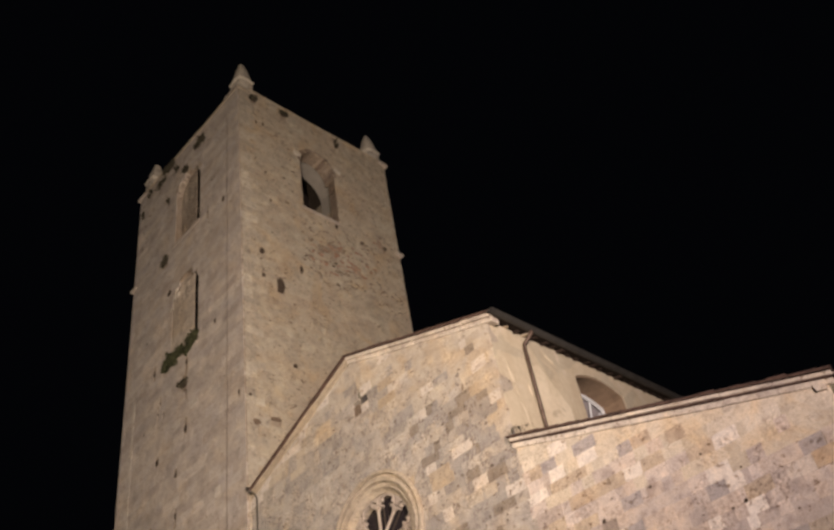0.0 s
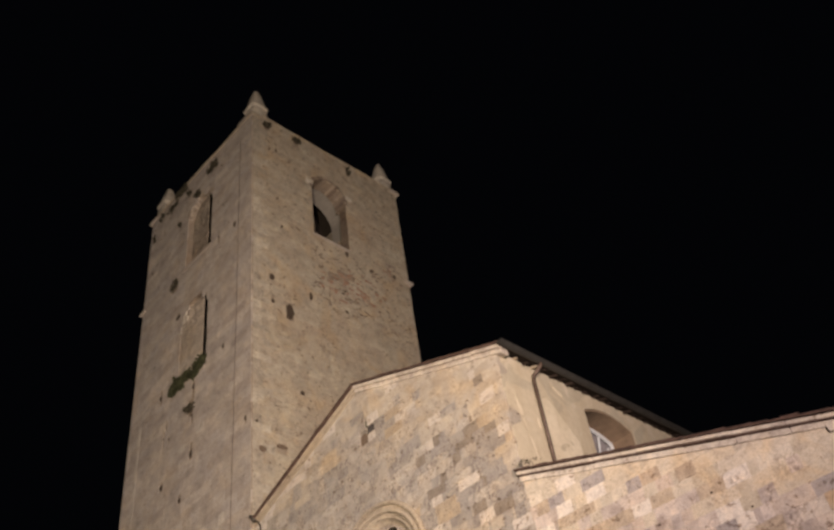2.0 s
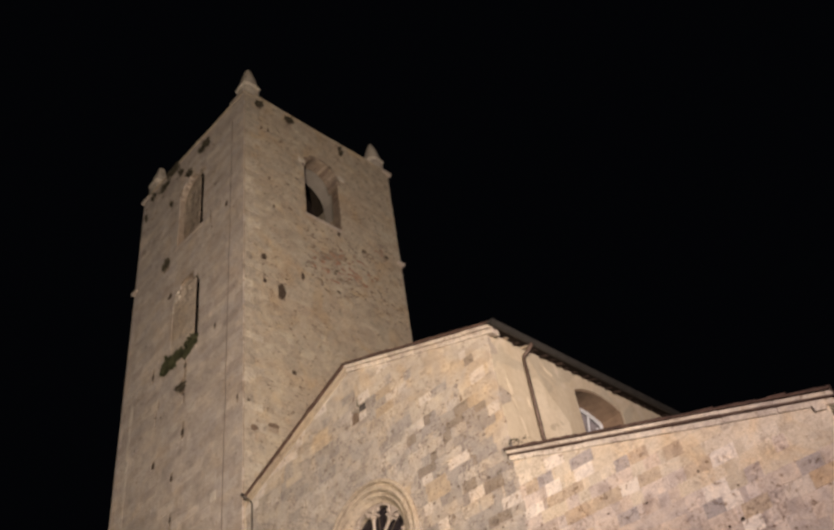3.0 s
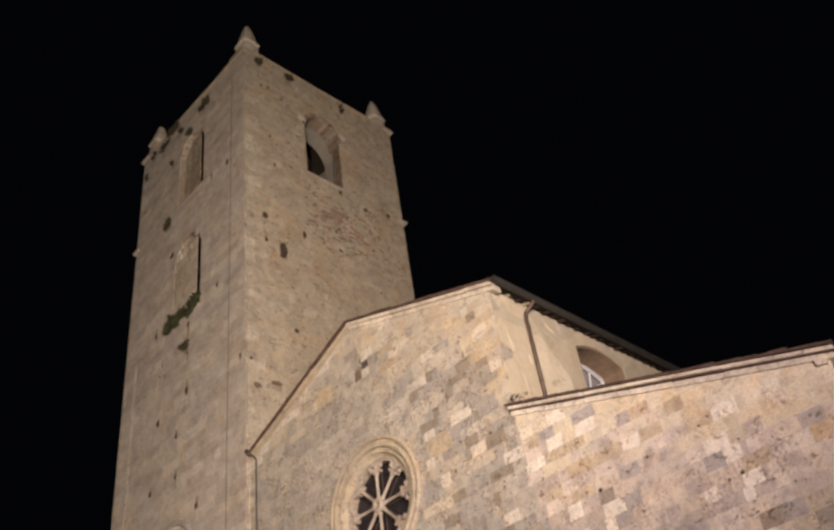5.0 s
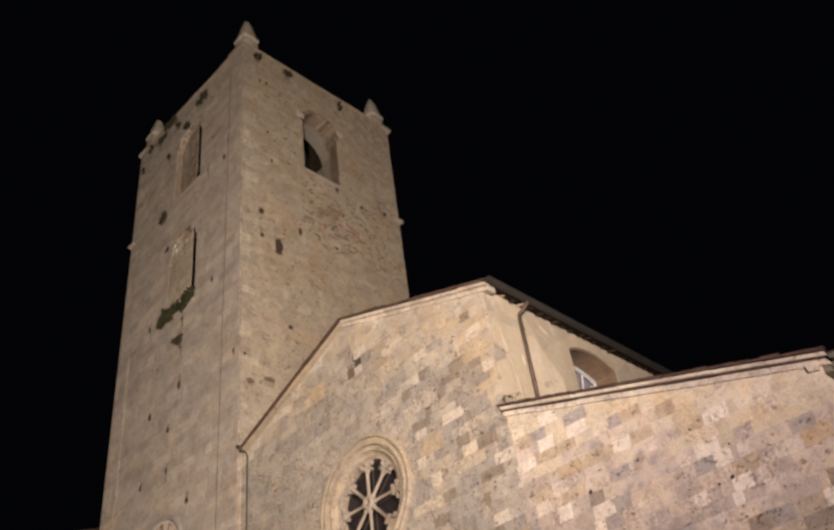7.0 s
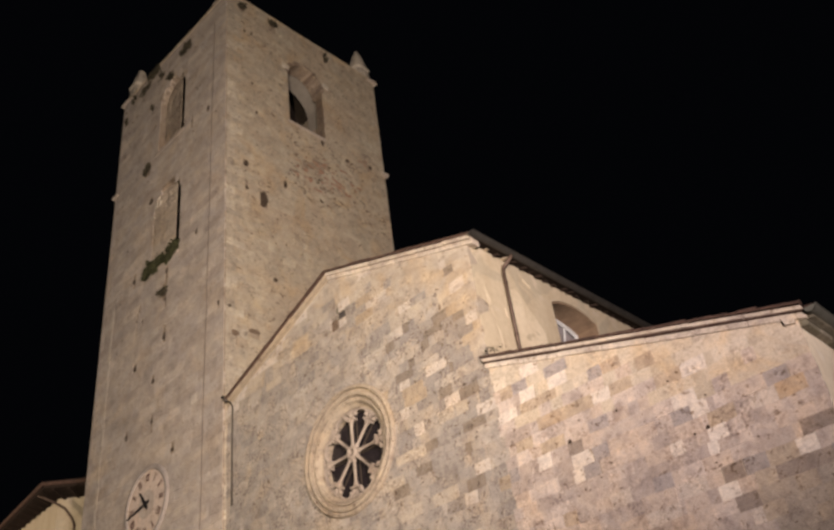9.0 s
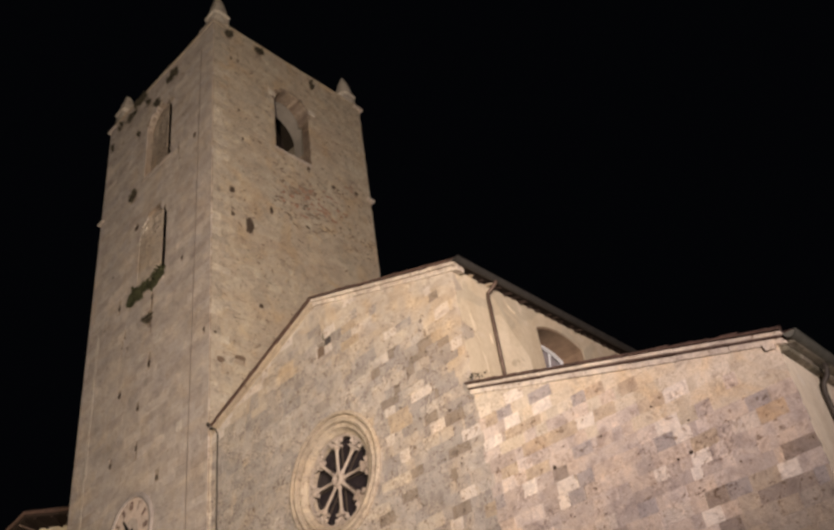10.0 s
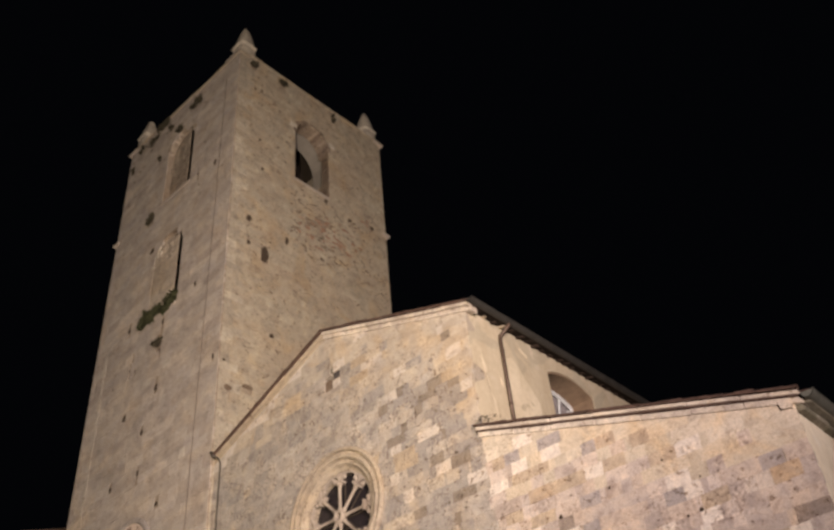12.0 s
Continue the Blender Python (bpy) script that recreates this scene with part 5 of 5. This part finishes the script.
AISLE_STONES = {
    "cream": [(-5.01, -4.83, 5.0), (-6.66, -6.04, 5.49), (-5.99, -5.51, 5.69), (-7.21, -6.81, 5.96), (-4.47, -4.02, 6.64)],
    "dark": [(-5.16, -4.81, 5.24), (-4.46, -3.93, 5.38), (-4.0, -3.59, 5.51), (-5.22, -4.9, 5.7), (-3.89, -3.36, 5.96), (-7.79, -7.47, 7.08), (-9.44, -9.13, 7.32)],
    "pale": [(-5.37, -5.06, 5.43), (-4.04, -3.72, 5.72), (-5.33, -5.14, 6.16), (-5.93, -5.7, 6.34), (-5.25, -4.93, 6.36), (-7.79, -7.59, 6.58), (-7.75, -7.35, 6.82), (-5.42, -5.12, 6.84), (-8.47, -8.17, 7.06), (-5.67, -5.25, 7.12), (-5.36, -4.93, 7.52), (-7.1, -6.72, 7.76), (-9.16, -8.72, 8.24), (-7.9, -7.49, 8.4), (-8.57, -8.21, 8.44), (-8.47, -8.04, 8.89)],
    "grey": [(-3.59, -3.42, 5.44), (-4.87, -4.51, 5.8), (-6.39, -6.04, 5.92), (-7.58, -7.26, 6.54), (-4.14, -3.77, 6.82), (-7.31, -7.01, 6.83), (-5.76, -5.41, 6.92), (-9.23, -8.92, 7.02), (-7.29, -6.88, 7.3), (-7.05, -6.77, 8.23), (-7.94, -7.41, 8.64), (-8.71, -8.36, 8.7)],
    "orange": [(-8.18, -7.9, 5.96), (-4.02, -3.58, 6.58), (-8.29, -7.8, 7.76), (-6.75, -6.38, 8.2)],
    "tan": [(-5.18, -4.71, 6.61), (-8.34, -7.8, 7.32), (-8.87, -8.48, 7.53), (-5.85, -5.38, 7.58), (-7.79, -7.3, 7.72), (-6.72, -6.27, 7.76), (-7.49, -7.09, 7.83), (-6.09, -5.75, 8.0), (-8.61, -8.01, 8.2), (-7.99, -7.77, 8.2), (-8.99, -8.72, 8.67)],
}
CROSS_ARMS = [(-13.70, -13.37, 12.38, 12.60), (-13.70, -13.12, 12.60, 12.85), (-13.48, -13.38, 12.85, 13.1)]
# heights of the bed joints, where they can be told apart
NAVE_BEDS = [6.88, 7.12, 7.38, 7.60, 7.86, 8.09, 8.28, 8.49, 8.72, 8.98, 9.22, 9.46, 9.69, 9.89, 10.09, 10.30, 10.52, 10.76, 10.95, 11.20, 11.43, 11.73, 11.94, 12.16, 12.38, 12.60, 12.85, 13.10, 13.32, 13.55, 13.79, 14.05]
AISLE_BEDS = [4.88, 5.12, 5.35, 5.58, 5.83, 6.06, 6.255, 6.465, 6.705, 6.95, 7.19, 7.42, 7.645, 7.88, 8.105, 8.315, 8.54, 8.775, 9.01, 9.24]
many, lower, upper, gable, weathered = [bmesh.new() for _ in range(5)]
shared = {}
count = 0


def block(pts, proud, mat):
    """One stone of the front as an object of its own; stones of one size share their mesh."""
    u, v = pts[0]
    key = (mat.name, tuple((round(p - u, 2), round(q - v, 2)) for p, q in pts))
    if key not in shared:
        bm = bmesh.new()
        prism(bm, [(p - u, q - v) for p, q in pts], 0.0, 0.05, front, 0.004)
        bmesh.ops.recalc_face_normals(bm, faces=bm.faces)
        shared[key] = bpy.data.meshes.new("stone_block")
        bm.to_mesh(shared[key])
        bm.free()
        shared[key].materials.append(mat)
    ob = new("stone_block", shared[key])
    ob.parent = front_wall
    ob.location = (u, FACE + proud, v)


def bed_joints(known, top):
    """Whole courses below and above the known ones."""
    below = round(known[0] / 0.235)
    beds = [known[0] * k / below for k in range(below)] + known
    while beds[-1] < top:
        beds.append(beds[-1] + 0.235)
    return beds


rng = random.Random(21)


def seam(z):
    """Where the stones of the nave meet those of the aisle: a ragged joint, and the nave's corner above the aisle's roof."""
    return NAVE_R + (noise.noise(Vector((3.1, 0.0, z * 2.3))) * 0.28 if z < 9.2 else 0.0)


for where, beds, listed in (("nave", bed_joints(NAVE_BEDS, 14.3), NAVE_STONES), ("aisle", bed_joints(AISLE_BEDS, 9.6), AISLE_STONES)):
    for lo, hi in zip(beds, beds[1:]):
        mid = (lo + hi) / 2
        start, stop = (NAVE_L - 0.25, seam(mid)) if where == "nave" else (seam(mid), AISLE_R)
        special, reach = [], start
        for a, b, tone in sorted((a, b, tone) for tone, stones in listed.items() for a, b, z in stones if lo <= z < hi):
            a, b = max(a, reach), min(b, stop)
            if b - a > 0.08:
                special.append((a, b, tone))
                reach = b
        dz = abs(mid - ROSE[1])
        gaps = [(ROSE[0] - math.sqrt(1.38 ** 2 - dz * dz), ROSE[0] + math.sqrt(1.38 ** 2 - dz * dz))] if dz < 1.38 and where == "nave" else []
        if where == "nave":
            gaps += [(a, b) for a, b, z0, z1 in CROSS_ARMS if z0 < mid < z1]
        pieces = list(special)
        u = start
        while u < stop - 0.01:
            w = rng.choice((0.2, 0.26, 0.32, 0.4, 0.5, 0.6))
            if stop - u - w < 0.14:
                w = stop - u
            pieces += [(x0, x1, "") for x0, x1 in spans(u, u + w, gaps + [(a, b) for a, b, _ in special])]
            u += w
        corner = NAVE_R - rng.uniform(0.12, 0.42)
        for x0, x1, tone in pieces:
            j = lambda: rng.uniform(-0.009, 0.009)
            lap = 0.007
            pts = [(x0 - lap + j(), lo - lap + j()), (x1 + lap + j(), lo - lap + j()), (x1 + lap + j(), hi + lap + j()), (x0 - lap + j(), hi + lap + j())]
            u = (x0 + x1) / 2
            proud = rng.uniform(-0.004, 0.004)
            if where == "nave":
                under = gable_z(u) - mid
                pts = clip(pts, -GABLE_L, 1, PEAK_Z - 0.26 - GABLE_L * PEAK)
                pts = clip(pts, GABLE, 1, PEAK_Z - 0.26 + GABLE * PEAK) if len(pts) > 2 else pts
            else:
                under = shed_z(u) - mid
                pts = clip(pts, SHED, 1, 9.6 - 0.22 - 9.15 * SHED)
            if len(pts) < 3 or area(pts) < 0.003:
                continue
            if not tone and where == "nave":
                if u < -14.2 and under < 0.62 and rng.random() < 0.5:
                    tone = "pale"
                elif -11.3 < u < corner - 0.1 and 8.0 < mid < 11.4 and rng.random() < 0.28:
                    tone = rng.choice(("dark", "grey", "grey"))
                elif u > -13.0 and rng.random() < 0.07:
                    tone = rng.choice(("cream", "cream", "tan"))
            if tone:
                block(pts, proud - 0.001, TONES[where + "_" + tone])
                continue
            # paler cream towards the roof line; brighter light there is partly in this colour
            near_roof = under < rng.uniform(0.5, 1.5) + (0.6 if where == "nave" and u > -11.6 else 0.0)
            if where == "nave":
                if near_roof or (mid > 9.7 and u > corner):
                    prism(gable, pts, FACE + proud, FACE + 0.05, front, 0.003)
                else:
                    prism(many, pts, FACE + proud, FACE + 0.05, front, 0.003)
            # a darker palette low at the aisle's right end
            elif u > -4.6 + rng.uniform(-0.5, 0.5) and mid < rng.uniform(5.5, 6.1):
                prism(weathered, pts, FACE + proud, FACE + 0.05, front, 0.003)
            elif mid < 4.9 or count >= 205:
                prism(upper if near_roof else lower, pts, FACE + proud, FACE + 0.05, front, 0.003)
            else:
                count += 1
                block([(round(p, 2), round(q, 2)) for p, q in pts], proud, STONE_UPPER if near_roof else STONE_ONE)
tagged(part("masonry", gable, GABLE_MANY, front_wall, "squared cream limestone blocks under the gable"), kind="stuff")
tagged(part("masonry", weathered, DARKER_MANY, front_wall, "dark weathered limestone blocks low on the aisle"), kind="stuff")
tagged(part("masonry", many, STONE_MANY, front_wall, "squared limestone blocks of mixed beige, grey and rose tones"), kind="stuff")
tagged(part("masonry", lower, AISLE_MANY, front_wall, "squared beige and rose limestone blocks of the aisle"), kind="stuff")
tagged(part("masonry", upper, UPPER_MANY, front_wall, "squared cream limestone blocks under the aisle roof"), kind="stuff")

bm = bmesh.new()
rng = random.Random(78)
pocks(bm, rng, 85, -11.6, -9.3, 7.8, 12.0, 0.035, FACE - 0.006, -0.008, front)
pocks(bm, rng, 45, -17.0, -11.5, 10.6, 12.8, 0.03, FACE - 0.006, -0.008, front)
pocks(bm, rng, 30, -9.3, -4.0, 5.0, 7.0, 0.03, FACE - 0.006, -0.008, front)
tagged(part("crumbled_stone", bm, BROWN_FILL, front_wall, "small brown pits in the stones"), kind="stuff")

# small holes eaten into the blocks
for x, z, w in ((-7.72, 7.22, 0.09), (-6.68, 7.38, 0.05), (-7.44, 7.51, 0.04), (-5.22, 6.49, 0.07), (-5.46, 6.47, 0.05), (-5.63, 7.47, 0.045), (-9.75, 8.1, 0.06), (-5.09, 6.99, 0.045)):
    bm = bmesh.new()
    pts = [(x + w * rng.uniform(0.35, 0.65) * math.cos(k * math.tau / 7), z + w * rng.uniform(0.35, 0.65) * math.sin(k * math.tau / 7)) for k in range(7)]
    prism(bm, pts, FACE - 0.007, FACE + 0.03, front)
    part("eroded_hole", bm, HOLE_FILL, front_wall, "small dark hole in a stone")

# what is seen inside the small cross-shaped slot under the gable
cross = thing("cross_slot", (-13.4, FACE, 12.7), "dark cross-shaped slot through the gable stones", "opening")
bm = bmesh.new()
box(bm, -13.85, -13.0, FACE + 0.30, FACE + 0.34, 12.3, 13.1)
part("slot_back", bm, SLOT, cross)
# plug coloured like the lit back of the slot's lower arm
bm = bmesh.new()
prism(bm, [(-13.70, 12.41), (-13.372, 12.41), (-13.372, 12.60), (-13.52, 12.72), (-13.69, 12.70)], FACE + 0.03, FACE + 0.29, front, 0.02)
part("slot_fill", bm, BROWN_FILL, cross, "brown earth in the lower arm")
bm = bmesh.new()
prism(bm, [(-13.478, 12.86), (-13.382, 12.86), (-13.382, 12.99), (-13.478, 12.99)], FACE + 0.02, FACE + 0.29, front, 0.01)
part("slot_fill", bm, LICHEN, cross)
# dark slab added, so that this arm reads as shaded
bm = bmesh.new()
prism(bm, [(-13.374, 12.614), (-13.134, 12.614), (-13.124, 12.816), (-13.374, 12.816)], FACE + 0.012, FACE + 0.29, front, 0.01)
part("slot_stone", bm, SLOT, cross, "dark stone in one arm")
